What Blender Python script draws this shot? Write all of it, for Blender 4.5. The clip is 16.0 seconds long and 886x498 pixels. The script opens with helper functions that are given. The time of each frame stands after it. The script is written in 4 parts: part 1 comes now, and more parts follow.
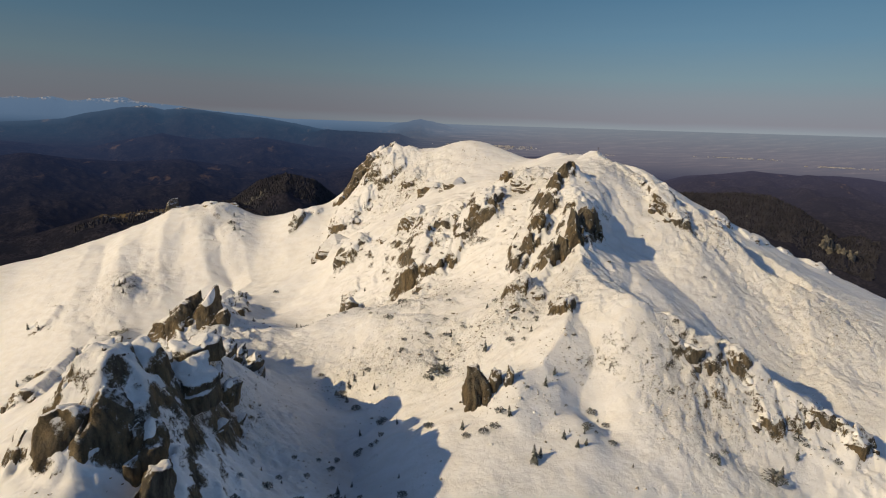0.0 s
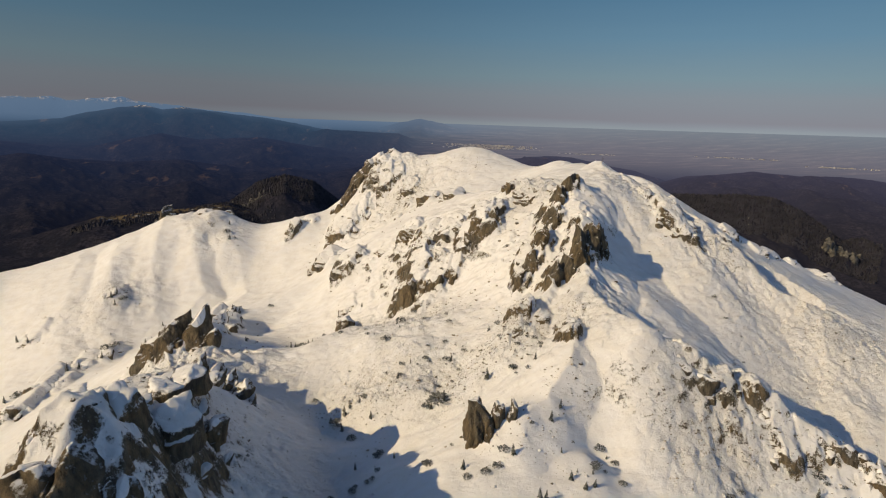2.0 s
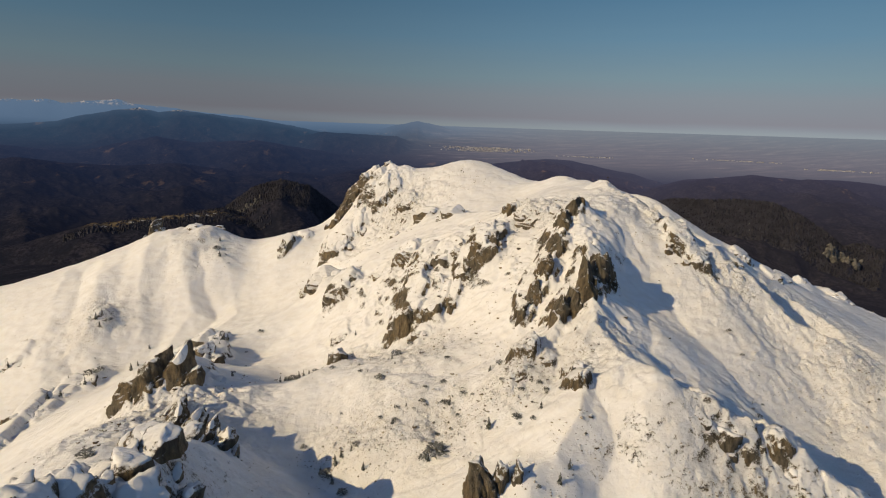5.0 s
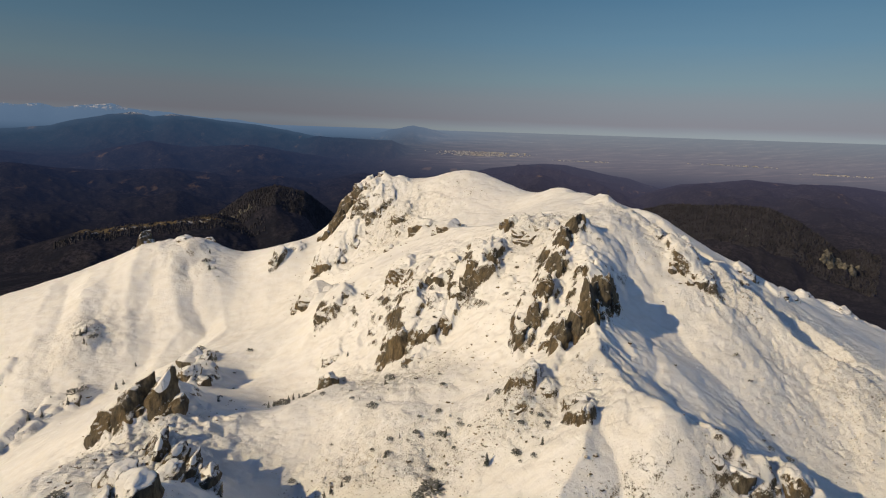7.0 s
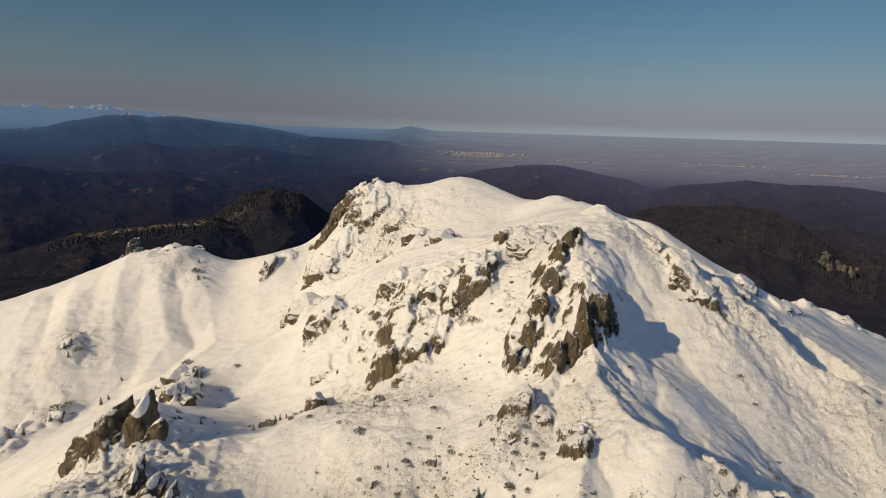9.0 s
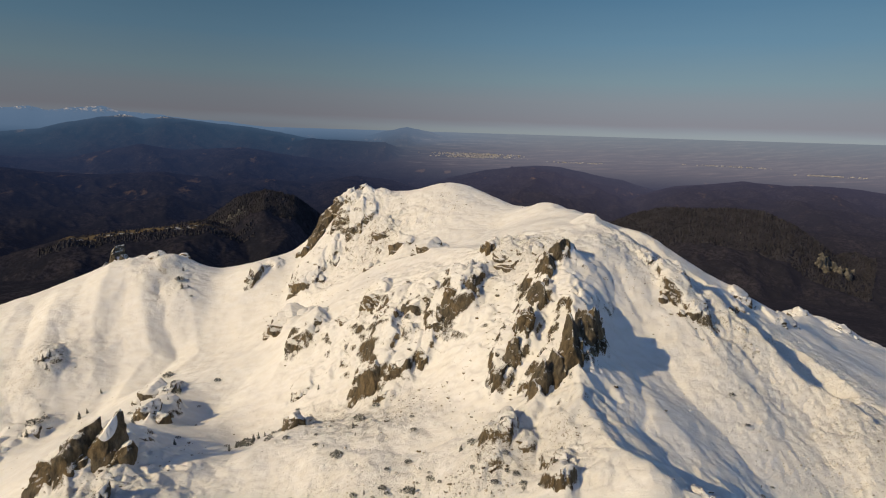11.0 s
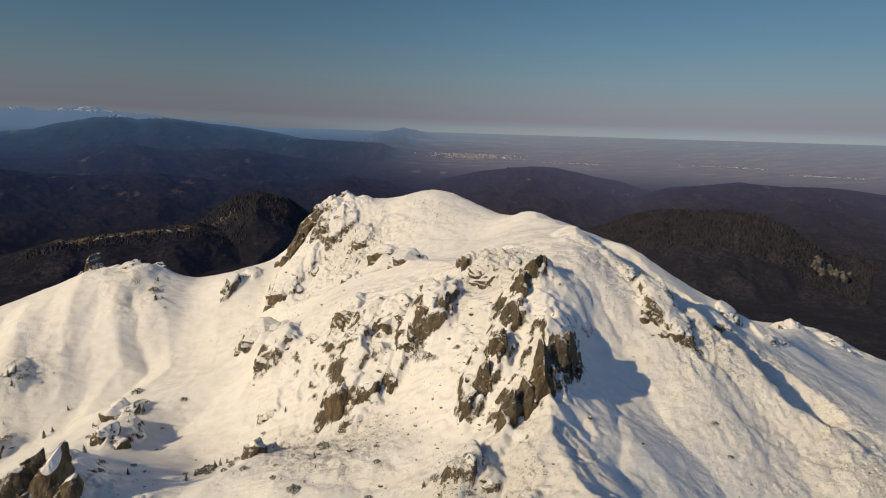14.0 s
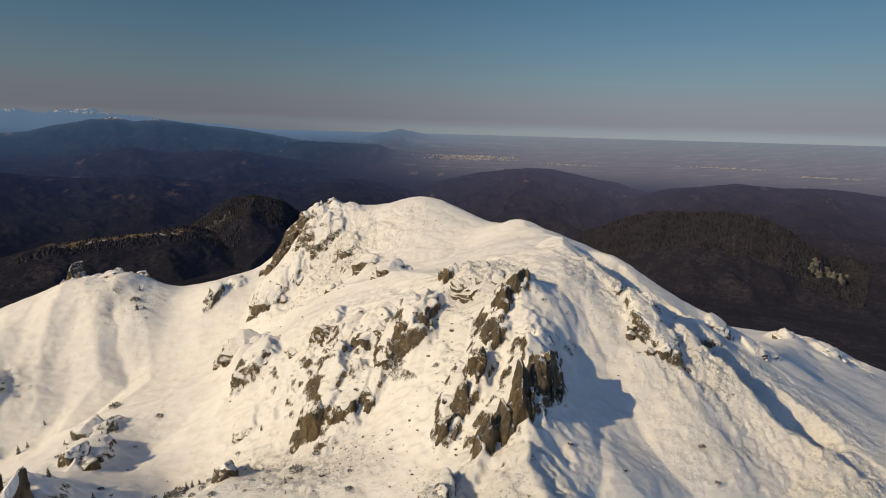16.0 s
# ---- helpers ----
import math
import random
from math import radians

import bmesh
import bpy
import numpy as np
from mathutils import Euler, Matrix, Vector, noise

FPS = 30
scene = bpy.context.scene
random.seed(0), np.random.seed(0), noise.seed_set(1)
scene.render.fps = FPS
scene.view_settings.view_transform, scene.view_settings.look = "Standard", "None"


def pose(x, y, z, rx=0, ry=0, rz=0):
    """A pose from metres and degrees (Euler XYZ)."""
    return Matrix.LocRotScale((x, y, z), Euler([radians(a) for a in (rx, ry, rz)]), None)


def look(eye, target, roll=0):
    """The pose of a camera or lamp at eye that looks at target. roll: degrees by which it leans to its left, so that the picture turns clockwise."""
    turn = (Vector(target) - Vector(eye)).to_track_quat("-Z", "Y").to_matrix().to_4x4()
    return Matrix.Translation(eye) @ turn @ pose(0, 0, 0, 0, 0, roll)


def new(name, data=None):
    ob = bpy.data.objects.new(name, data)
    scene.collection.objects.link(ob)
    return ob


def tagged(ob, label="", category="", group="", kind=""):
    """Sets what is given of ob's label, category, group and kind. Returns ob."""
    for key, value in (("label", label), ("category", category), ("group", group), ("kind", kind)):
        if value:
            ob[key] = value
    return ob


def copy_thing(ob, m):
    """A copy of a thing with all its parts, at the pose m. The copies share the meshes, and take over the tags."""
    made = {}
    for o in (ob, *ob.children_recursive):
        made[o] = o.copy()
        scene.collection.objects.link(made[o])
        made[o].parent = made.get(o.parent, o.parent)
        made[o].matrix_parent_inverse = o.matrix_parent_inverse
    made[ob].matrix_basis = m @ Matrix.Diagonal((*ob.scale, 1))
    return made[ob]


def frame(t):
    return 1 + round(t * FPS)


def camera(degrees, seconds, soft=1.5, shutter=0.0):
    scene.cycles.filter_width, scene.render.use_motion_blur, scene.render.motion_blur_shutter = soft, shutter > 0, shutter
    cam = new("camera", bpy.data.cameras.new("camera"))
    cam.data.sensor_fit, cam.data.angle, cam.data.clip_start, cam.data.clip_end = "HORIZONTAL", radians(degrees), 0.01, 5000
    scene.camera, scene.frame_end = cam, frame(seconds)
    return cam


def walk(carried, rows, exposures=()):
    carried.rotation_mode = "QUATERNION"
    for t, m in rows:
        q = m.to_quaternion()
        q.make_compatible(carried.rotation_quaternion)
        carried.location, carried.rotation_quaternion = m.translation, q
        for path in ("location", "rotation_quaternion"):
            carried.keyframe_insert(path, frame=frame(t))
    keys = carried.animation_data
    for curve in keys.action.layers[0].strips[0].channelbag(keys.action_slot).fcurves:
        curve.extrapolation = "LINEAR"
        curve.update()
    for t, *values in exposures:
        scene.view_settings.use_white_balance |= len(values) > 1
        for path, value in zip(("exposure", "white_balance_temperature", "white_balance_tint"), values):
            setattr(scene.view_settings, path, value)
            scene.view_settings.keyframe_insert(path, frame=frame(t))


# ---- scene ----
cam = camera(73.7, 16.0, 1.1)
PATH = [
    (0, (-0.57, 2.23, 1.21), (0.42, 100.21, -18.75), 1.90),
    (0.5, (-0.59, 5.69, 2.94), (0.40, 103.66, -17.04), 1.90),
    (1, (-0.63, 9.14, 4.69), (0.38, 107.10, -15.36), 1.90),
    (1.5, (-0.67, 12.55, 6.43), (0.36, 110.51, -13.68), 1.90),
    (2, (-0.76, 15.90, 8.14), (0.29, 113.84, -12.01), 1.92),
    (2.5, (-0.88, 19.21, 9.85), (0.21, 117.14, -10.35), 1.95),
    (3, (-0.94, 22.55, 11.59), (0.17, 120.47, -8.65), 1.96),
    (3.5, (-0.98, 25.91, 13.38), (0.13, 123.84, -6.84), 1.95),
    (4, (-1.03, 29.28, 15.23), (0.08, 127.22, -4.93), 1.91),
    (6.5, (-0.87, 45.95, 22.66), (1.13, 144.00, 3.12), 1.90),
    (7, (-0.87, 49.20, 23.98), (1.24, 147.28, 4.60), 1.90),
    (7.5, (-0.63, 52.38, 25.35), (1.56, 150.46, 6.01), 1.87),
    (8, (-0.05, 55.46, 26.70), (2.22, 153.54, 7.35), 1.83),
    (8.5, (0.93, 58.44, 28.05), (3.27, 156.51, 8.67), 1.80),
    (9, (2.36, 61.40, 29.37), (4.76, 159.47, 9.97), 1.80),
    (11.5, (11.45, 74.47, 34.27), (14.34, 172.55, 14.97), 1.70),
    (12, (13.59, 76.95, 35.04), (16.51, 175.02, 15.73), 1.70),
    (12.5, (15.76, 79.45, 35.85), (18.75, 177.52, 16.51), 1.70),
    (13, (17.96, 82.00, 36.72), (21.01, 180.07, 17.37), 1.70),
    (13.5, (20.15, 84.58, 37.73), (23.25, 182.64, 18.38), 1.70),
    (14, (22.34, 87.11, 38.92), (25.49, 185.17, 19.57), 1.70),
    (14.5, (24.57, 89.63, 40.20), (27.77, 187.69, 20.84), 1.70),
    (15, (26.86, 92.23, 41.37), (30.11, 190.28, 22.03), 1.68),
    (15.5, (29.15, 94.84, 42.33), (32.45, 192.91, 23.03), 1.63),
    (16, (31.36, 97.35, 43.00), (34.71, 195.44, 23.80), 1.60),
]
walk(cam, [(t, look(eye, target, roll)) for t, eye, target, roll in PATH])

# ---- sky, sun ----
SUN_TRAVEL = Vector((0.90, 0.42, -0.51))
world = bpy.data.worlds.new("winter_sky")
scene.world = world
world.use_nodes = True


class Nodes:
    """Short hand for a node tree."""

    def __init__(self, tree):
        self.tree = tree
        tree.nodes.clear()

    def add(self, kind, inputs=None, **props):
        n = self.tree.nodes.new(kind)
        for k, v in props.items():
            setattr(n, k, v)
        for k, v in (inputs or {}).items():
            self.put(n.inputs[k], v)
        return n

    def put(self, socket, v):
        if isinstance(v, bpy.types.NodeSocket):
            self.tree.links.new(v, socket)
        else:
            socket.default_value = v

    def math(self, op, a, b=0.0, clamp=False):
        n = self.add("ShaderNodeMath", {0: a, 1: b}, operation=op, use_clamp=clamp)
        return n.outputs[0]

    def mix(self, f, a, b):
        n = self.add("ShaderNodeMix", data_type="RGBA")
        self.put(n.inputs[0], f), self.put(n.inputs[6], a), self.put(n.inputs[7], b)
        return n.outputs[2]

    def ramp(self, f, stops, smooth=False):
        n = self.add("ShaderNodeValToRGB", {0: f})
        e = n.color_ramp.elements
        if smooth:
            n.color_ramp.interpolation = "EASE"
        for i, (p, c) in enumerate(stops):
            el = e[i] if i < 2 else e.new(p)
            el.position = p
            el.color = c if isinstance(c, tuple) else (c, c, c, 1)
        return n.outputs[0]

    def noise(self, vec, scale, detail=4.0, rough=0.55):
        n = self.add("ShaderNodeTexNoise", {"Vector": vec, "Scale": scale, "Detail": detail, "Roughness": rough})
        return n.outputs[0]

    def step(self, v, lo, hi, a=0.0, b=1.0):
        n = self.add("ShaderNodeMapRange", {0: v, 1: lo, 2: hi, 3: a, 4: b}, interpolation_type="SMOOTHSTEP")
        return n.outputs[0]


def rgb(r, g, b):
    """Colour from 0..255 screen values."""
    f = lambda c: (c / 255 / 12.92) if c / 255 <= 0.04045 else ((c / 255 + 0.055) / 1.055) ** 2.4
    return (f(r), f(g), f(b), 1)


w = Nodes(world.node_tree)
sky = w.add("ShaderNodeTexSky", sky_type="NISHITA", sun_disc=False, sun_elevation=radians(27.2), sun_rotation=radians(245), altitude=1900.0)
way = w.add("ShaderNodeTexCoord").outputs["Generated"]
split = w.add("ShaderNodeSeparateXYZ", {0: way})
# haze layer lies a little higher towards the west
tilted = w.math("ADD", split.outputs[2], w.math("MULTIPLY", split.outputs[0], 0.004))
wisp = w.noise(w.add("ShaderNodeMapping", {"Vector": way, "Scale": (3, 3, 40)}).outputs[0], 1.5, 5)
height = w.math("ADD", tilted, w.math("MULTIPLY", w.math("SUBTRACT", wisp, 0.5), 0.012))
haze = w.ramp(w.math("MULTIPLY", w.math("ADD", height, 0.02), 4.0), [
    (0.0, rgb(120, 135, 145)), (0.10, rgb(120, 128, 136)), (0.17, rgb(112, 113, 120)), (0.30, rgb(111, 118, 125)),
    (0.42, rgb(102, 121, 130)), (0.65, rgb(84, 113, 132)), (1.0, rgb(62, 96, 122))])
clear = w.mix(w.step(split.outputs[0], -0.30, 0.05), rgb(112, 116, 124), rgb(124, 131, 134))
haze = w.mix(w.math("MULTIPLY", w.step(height, 0.018, 0.0), w.step(height, -0.014, -0.004)), haze, clear)
high = w.step(split.outputs[2], 0.22, 0.45)
bright = w.add("ShaderNodeVectorMath", {0: haze, "Scale": w.step(split.outputs[0], -0.42, 0.5, 0.92, 1.5)}, operation="SCALE").outputs[0]
back = w.add("ShaderNodeBackground", {"Color": w.mix(high, bright, sky.outputs[0]), "Strength": 1.0})
strength = w.add("ShaderNodeMix", {0: high, 2: 1.0, 3: 0.058}, data_type="FLOAT")
w.put(back.inputs[1], strength.outputs[0])
w.add("ShaderNodeOutputWorld", {0: back.outputs[0]})

sun = new("sun", bpy.data.lights.new("sun", "SUN"))
sun.data.energy, sun.data.angle, sun.data.color = 3.6, radians(0.5), (1.0, 0.77, 0.44)
sun.matrix_world = look((0, 0, 400), Vector((0, 0, 400)) + SUN_TRAVEL)

# ---- materials ----
def material(name):
    m = bpy.data.materials.new(name)
    m.use_nodes = True
    return m, Nodes(m.node_tree)


def finish(n, color, rough=0.9, bump=None, strength=0.4, distance=0.3, **more):
    b = n.add("ShaderNodeBsdfPrincipled", {"Base Color": color, "Roughness": rough, **more})
    b.inputs["Specular IOR Level"].default_value = 0.25
    if bump is not None:
        n.put(b.inputs["Normal"], n.add("ShaderNodeBump", {"Height": bump, "Strength": strength, "Distance": distance}).outputs[0])
    n.add("ShaderNodeOutputMaterial", {0: b.outputs[0]})
    return b


SNOW = (0.84, 0.84, 0.86, 1)


def rock_colour(n, where):
    """Tan to grey-brown conglomerate, stained and streaked downwards."""
    down = n.add("ShaderNodeMapping", {"Vector": where, "Rotation": (0, 0.25, 0), "Scale": (1, 1, 0.22)}).outputs[0]
    streak = n.noise(down, 0.55, 7, 0.62)
    fine = n.noise(where, 2.2, 7, 0.72)
    c = n.ramp(streak, [(0.32, (0.075, 0.062, 0.045, 1)), (0.45, (0.17, 0.132, 0.085, 1)), (0.58, (0.27, 0.205, 0.125, 1)), (0.75, (0.38, 0.29, 0.175, 1))])
    grey = n.noise(where, 0.09, 4, 0.6)
    c = n.mix(n.step(grey, 0.42, 0.58, 0, 0.7), c, n.ramp(streak, [(0.32, (0.06, 0.055, 0.048, 1)), (0.5, (0.155, 0.14, 0.115, 1)), (0.7, (0.27, 0.245, 0.20, 1))]))
    c = n.mix(n.step(fine, 0.50, 0.68, 0, 0.6), c, (0.07, 0.058, 0.042, 1))
    return c, fine, streak


def snow_and_rock(name, limit, soft=0.10, brush=0.0, ragged=1.1, grain=0.9):
    """Snow that lies where the surface is flat enough, bare rock where it is steep."""
    m, n = material(name)
    g = n.add("ShaderNodeNewGeometry")
    where = g.outputs["Position"]
    up = n.add("ShaderNodeSeparateXYZ", {0: g.outputs["Normal"]}).outputs[2]
    rock, fine, streak = rock_colour(n, where)
    patchy = n.noise(where, grain, 9, 0.78)
    mask = n.step(n.math("ADD", up, n.math("ADD", n.math("MULTIPLY", n.math("SUBTRACT", patchy, 0.5), ragged), n.math("MULTIPLY", n.math("SUBTRACT", fine, 0.5), 0.5))), limit - soft, limit + soft)
    wind = n.noise(n.add("ShaderNodeMapping", {"Vector": where, "Rotation": (0, 0, 0.5), "Scale": (0.5, 1.0, 0.6)}).outputs[0], 0.22, 6, 0.55)
    lumps = n.noise(where, 0.75, 8, 0.74)
    snow = n.mix(n.step(wind, 0.35, 0.7), SNOW, (0.80, 0.79, 0.79, 1))
    crust = n.add("ShaderNodeAttribute", {}, attribute_name="crust").outputs["Fac"]
    if brush:
        # grass and twigs that show through the thin, crusted snow
        twig = n.noise(where, 1.0, 9, 0.82)
        patch = n.noise(where, 0.11, 4, 0.6)
        bare = n.math("ADD", twig, n.math("MULTIPLY", n.math("ADD", crust, n.math("MULTIPLY", n.math("SUBTRACT", patch, 0.5), 0.9)), 0.16))
        thin = n.step(bare, 0.72, 0.745)
        snow = n.mix(n.math("MULTIPLY", thin, brush), snow, (0.24, 0.19, 0.125, 1))
    coarse = n.math("ADD", 0.25, n.math("MULTIPLY", crust, 0.9))
    relief = n.math("ADD", n.math("MULTIPLY", wind, 0.5), n.math("MULTIPLY", lumps, coarse))
    rough_rock = n.math("ADD", n.math("MULTIPLY", fine, 1.8), n.math("MULTIPLY", streak, 1.5))
    h = n.add("ShaderNodeMix", {0: mask, 2: rough_rock, 3: relief}, data_type="FLOAT").outputs[0]
    finish(n, n.mix(mask, rock, snow), 0.85, h, 0.9, 1.2)
    return m


mat_mountain = snow_and_rock("snow_with_bare_rock", 0.50, 0.05, 0.75, 0.75, 0.7)
mat_crag = snow_and_rock("snow_dusted_rock", 0.47, 0.07, ragged=1.25, grain=1.1)


def simple(name, dark, light, size, rough=0.9, snow=0.0, spread=(0.35, 0.65)):
    """A surface mottled between two colours, with some snow on what faces up."""
    m, n = material(name)
    g = n.add("ShaderNodeNewGeometry")
    where = g.outputs["Position"]
    c = n.mix(n.step(n.noise(where, size, 5, 0.65), *spread), dark, light)
    own = n.math("SUBTRACT", g.outputs["Random Per Island"], 0.5)
    c = n.mix(n.math("MULTIPLY", n.math("ABSOLUTE", own), 0.5), c, dark)
    if snow:
        up = n.add("ShaderNodeSeparateXYZ", {0: g.outputs["True Normal"]}).outputs[2]
        c = n.mix(n.math("MULTIPLY", n.step(n.math("ADD", up, n.math("MULTIPLY", own, 0.6)), 0.5, 0.9), snow), c, SNOW)
    finish(n, c, rough, n.noise(where, size * 3, 4, 0.6), 0.4, 0.3)
    return m


mat_slab = snow_and_rock("dark_bare_rock", 0.72, 0.08, ragged=0.9, grain=0.8)
mat_face = snow_and_rock("snow_streaked_cliff", 0.62, 0.07, ragged=1.05, grain=1.0)
mat_stone = snow_and_rock("bare_stone", 0.74, 0.14)
mat_town = simple("far_houses", (0.28, 0.27, 0.28, 1), (0.55, 0.52, 0.50, 1), 0.05)
mat_snow = simple("snow_cushion", (0.80, 0.80, 0.81, 1), SNOW, 0.6)
mat_bark = simple("bark", (0.03, 0.022, 0.016, 1), (0.08, 0.06, 0.045, 1), 8.0)
mat_needle = simple("needles", (0.012, 0.018, 0.012, 1), (0.045, 0.055, 0.035, 1), 3.0, snow=0.25)
mat_tuft = simple("frosted_tufts", (0.30, 0.25, 0.18, 1), (0.78, 0.76, 0.74, 1), 0.8, snow=0.85)
mat_scrub = simple("scrub", (0.06, 0.05, 0.03, 1), (0.20, 0.16, 0.10, 1), 1.5, snow=0.6)
mat_forest = simple("bare_forest", (0.020, 0.020, 0.027, 1), (0.038, 0.037, 0.049, 1), 0.03)
mat_limestone = simple("limestone", (0.05, 0.048, 0.045, 1), (0.16, 0.150, 0.135, 1), 0.16)

CENTRE = Vector((2.4, 61.4, 29.4))


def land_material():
    """Winter forest, meadows and far plain, with the haze of many kilometres painted on as glow."""
    m, n = material("winter_land_painted_haze")
    where = n.add("ShaderNodeNewGeometry").outputs["Position"]
    flat = n.add("ShaderNodeVectorMath", {0: where, 1: tuple(CENTRE)}, operation="SUBTRACT").outputs[0]
    level = n.add("ShaderNodeVectorMath", {0: flat, 1: (1, 1, 0)}, operation="MULTIPLY").outputs[0]
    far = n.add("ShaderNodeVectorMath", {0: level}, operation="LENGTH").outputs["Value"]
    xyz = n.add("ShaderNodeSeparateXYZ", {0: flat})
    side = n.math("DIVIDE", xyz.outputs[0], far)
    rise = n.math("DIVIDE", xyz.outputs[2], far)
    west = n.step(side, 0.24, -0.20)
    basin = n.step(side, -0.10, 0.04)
    mid = n.noise(where, 0.012, 6, 0.65)
    tree = n.noise(where, 0.10, 4, 0.75)
    wood = n.mix(n.step(mid, 0.38, 0.62), (0.020, 0.021, 0.027, 1), (0.060, 0.053, 0.062, 1))
    wood = n.mix(n.step(tree, 0.35, 0.7), (0.014, 0.014, 0.014, 1), wood)
    patches = n.noise(n.add("ShaderNodeMapping", {"Vector": where, "Scale": (1, 0.45, 0.5)}).outputs[0], 0.011, 6, 0.62)
    meadow = n.math("MULTIPLY", n.step(patches, 0.61, 0.72), n.step(far, 2400.0, 2700.0))
    land = n.mix(n.math("MULTIPLY", meadow, 0.8), wood, (0.26, 0.17, 0.10, 1))
    # the grassy spur below the western hill, with old snow
    spur = n.math("MULTIPLY", n.step(far, 1722.0, 1738.0), n.step(far, 1800.0, 1785.0))
    spur = n.math("MULTIPLY", spur, n.math("MULTIPLY", n.step(side, -0.53, -0.50), n.step(side, -0.30, -0.34)))
    grass = n.mix(n.step(n.noise(where, 0.05, 5, 0.7), 0.44, 0.56), (0.22, 0.165, 0.085, 1), (0.03, 0.027, 0.02, 1))
    old = n.math("MULTIPLY", n.step(far, 1752.0, 1742.0), n.step(n.noise(where, 0.035, 5, 0.7), 0.56, 0.60))
    land = n.mix(spur, land, n.mix(old, grass, (0.6, 0.6, 0.62, 1)))
    strips = n.noise(n.add("ShaderNodeMapping", {"Vector": where, "Scale": (0.22, 0.9, 1)}).outputs[0], 0.024, 7, 0.7)
    field = n.ramp(strips, [(0.36, (0.05, 0.042, 0.05, 1)), (0.5, (0.11, 0.085, 0.088, 1)), (0.62, (0.24, 0.19, 0.17, 1)), (0.72, (0.5, 0.45, 0.42, 1))])
    plain = n.math("MULTIPLY", n.step(far, 3650.0, 3900.0), basin)
    land = n.mix(plain, land, field)
    # snow on the far tops
    tops = n.math("MULTIPLY", n.math("MULTIPLY", n.step(rise, 0.0085, 0.0125), n.step(far, 4620.0, 4560.0)), n.step(n.noise(where, 0.03, 5, 0.7), 0.42, 0.52))
    tops = n.math("MULTIPLY", tops, n.step(side, -0.36, -0.40))
    ridge = n.math("MULTIPLY", n.step(far, 4650.0, 4700.0), n.math("MULTIPLY", n.math("MULTIPLY", n.step(rise, 0.0125, 0.019), n.step(n.noise(where, 0.03, 4, 0.7), 0.46, 0.60)), n.step(side, -0.30, -0.40)))
    land = n.mix(n.math("MAXIMUM", tops, ridge), land, (0.8, 0.74, 0.72, 1))
    # painted haze: its share and colour set by distance, bluer in the west
    haze_share = n.ramp(n.math("DIVIDE", far, 5000.0), [(0.28, 0.34), (0.40, 0.38), (0.46, 0.46), (0.60, 0.62), (0.66, 0.62), (0.75, 0.66), (0.88, 0.74), (0.965, 0.90)])
    haze_share_west = n.ramp(n.math("DIVIDE", far, 5000.0), [(0.30, 0.30), (0.46, 0.52), (0.63, 0.60), (0.76, 0.62), (0.89, 0.68), (0.955, 0.86)])
    haze_colour = n.ramp(n.math("DIVIDE", far, 5000.0), [(0.40, rgb(52, 49, 58)), (0.60, rgb(74, 72, 92)), (0.67, rgb(82, 84, 106)), (0.74, rgb(112, 111, 126)), (0.86, rgb(122, 124, 137)), (0.965, rgb(124, 133, 143))])
    haze_colour_west = n.ramp(n.math("DIVIDE", far, 5000.0), [(0.42, rgb(28, 31, 46)), (0.63, rgb(38, 47, 72)), (0.76, rgb(50, 62, 90)), (0.87, rgb(57, 79, 105)), (0.92, rgb(88, 112, 140)), (0.965, rgb(100, 122, 148))])
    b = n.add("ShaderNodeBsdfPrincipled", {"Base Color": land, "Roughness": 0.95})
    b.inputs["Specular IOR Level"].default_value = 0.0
    # the land itself emits the haze colour, less on the snowy tops
    glow = n.add("ShaderNodeEmission", {"Color": n.mix(west, haze_colour, haze_colour_west), "Strength": 1.0})
    haze_mix = n.mix(west, haze_share, haze_share_west)
    haze_mix = n.math("MULTIPLY", haze_mix, n.math("SUBTRACT", 1.0, n.math("MULTIPLY", n.math("MAXIMUM", tops, ridge), 0.55)))
    mixed = n.add("ShaderNodeMixShader", {0: haze_mix, 1: b.outputs[0], 2: glow.outputs[0]})
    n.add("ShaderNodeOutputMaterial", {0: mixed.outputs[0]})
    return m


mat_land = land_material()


# ---- helpers for shapes ----
def lattice(ix, iy, seed):
    h = (ix * 374761393 + iy * 668265263 + seed * 144665) & 0xFFFFFFFF
    h = ((h ^ (h >> 13)) * 1274126177) & 0xFFFFFFFF
    return ((h ^ (h >> 16)) & 0xFFFF) / 65535.0


def value_noise(x, y, seed):
    ix, iy = np.floor(x).astype(np.int64), np.floor(y).astype(np.int64)
    fx, fy = x - ix, y - iy
    fx, fy = fx * fx * fx * (fx * (fx * 6 - 15) + 10), fy * fy * fy * (fy * (fy * 6 - 15) + 10)
    a, b = lattice(ix, iy, seed), lattice(ix + 1, iy, seed)
    c, d = lattice(ix, iy + 1, seed), lattice(ix + 1, iy + 1, seed)
    return (a + (b - a) * fx) * (1 - fy) + (c + (d - c) * fx) * fy - 0.5


def fbm(x, y, size, octaves, seed, gain=0.5, ridged=False):
    total, amp = 0.0, 1.0
    for o in range(octaves):
        ca, sa = math.cos(o * 1.3 + seed), math.sin(o * 1.3 + seed)
        v = value_noise((x * ca - y * sa) / size + 7.3 * o, (x * sa + y * ca) / size - 3.1 * o, seed + o)
        total = total + amp * ((0.25 - np.abs(v)) * 2 if ridged else v)
        size, amp = size / 2.03, amp * gain
    return total


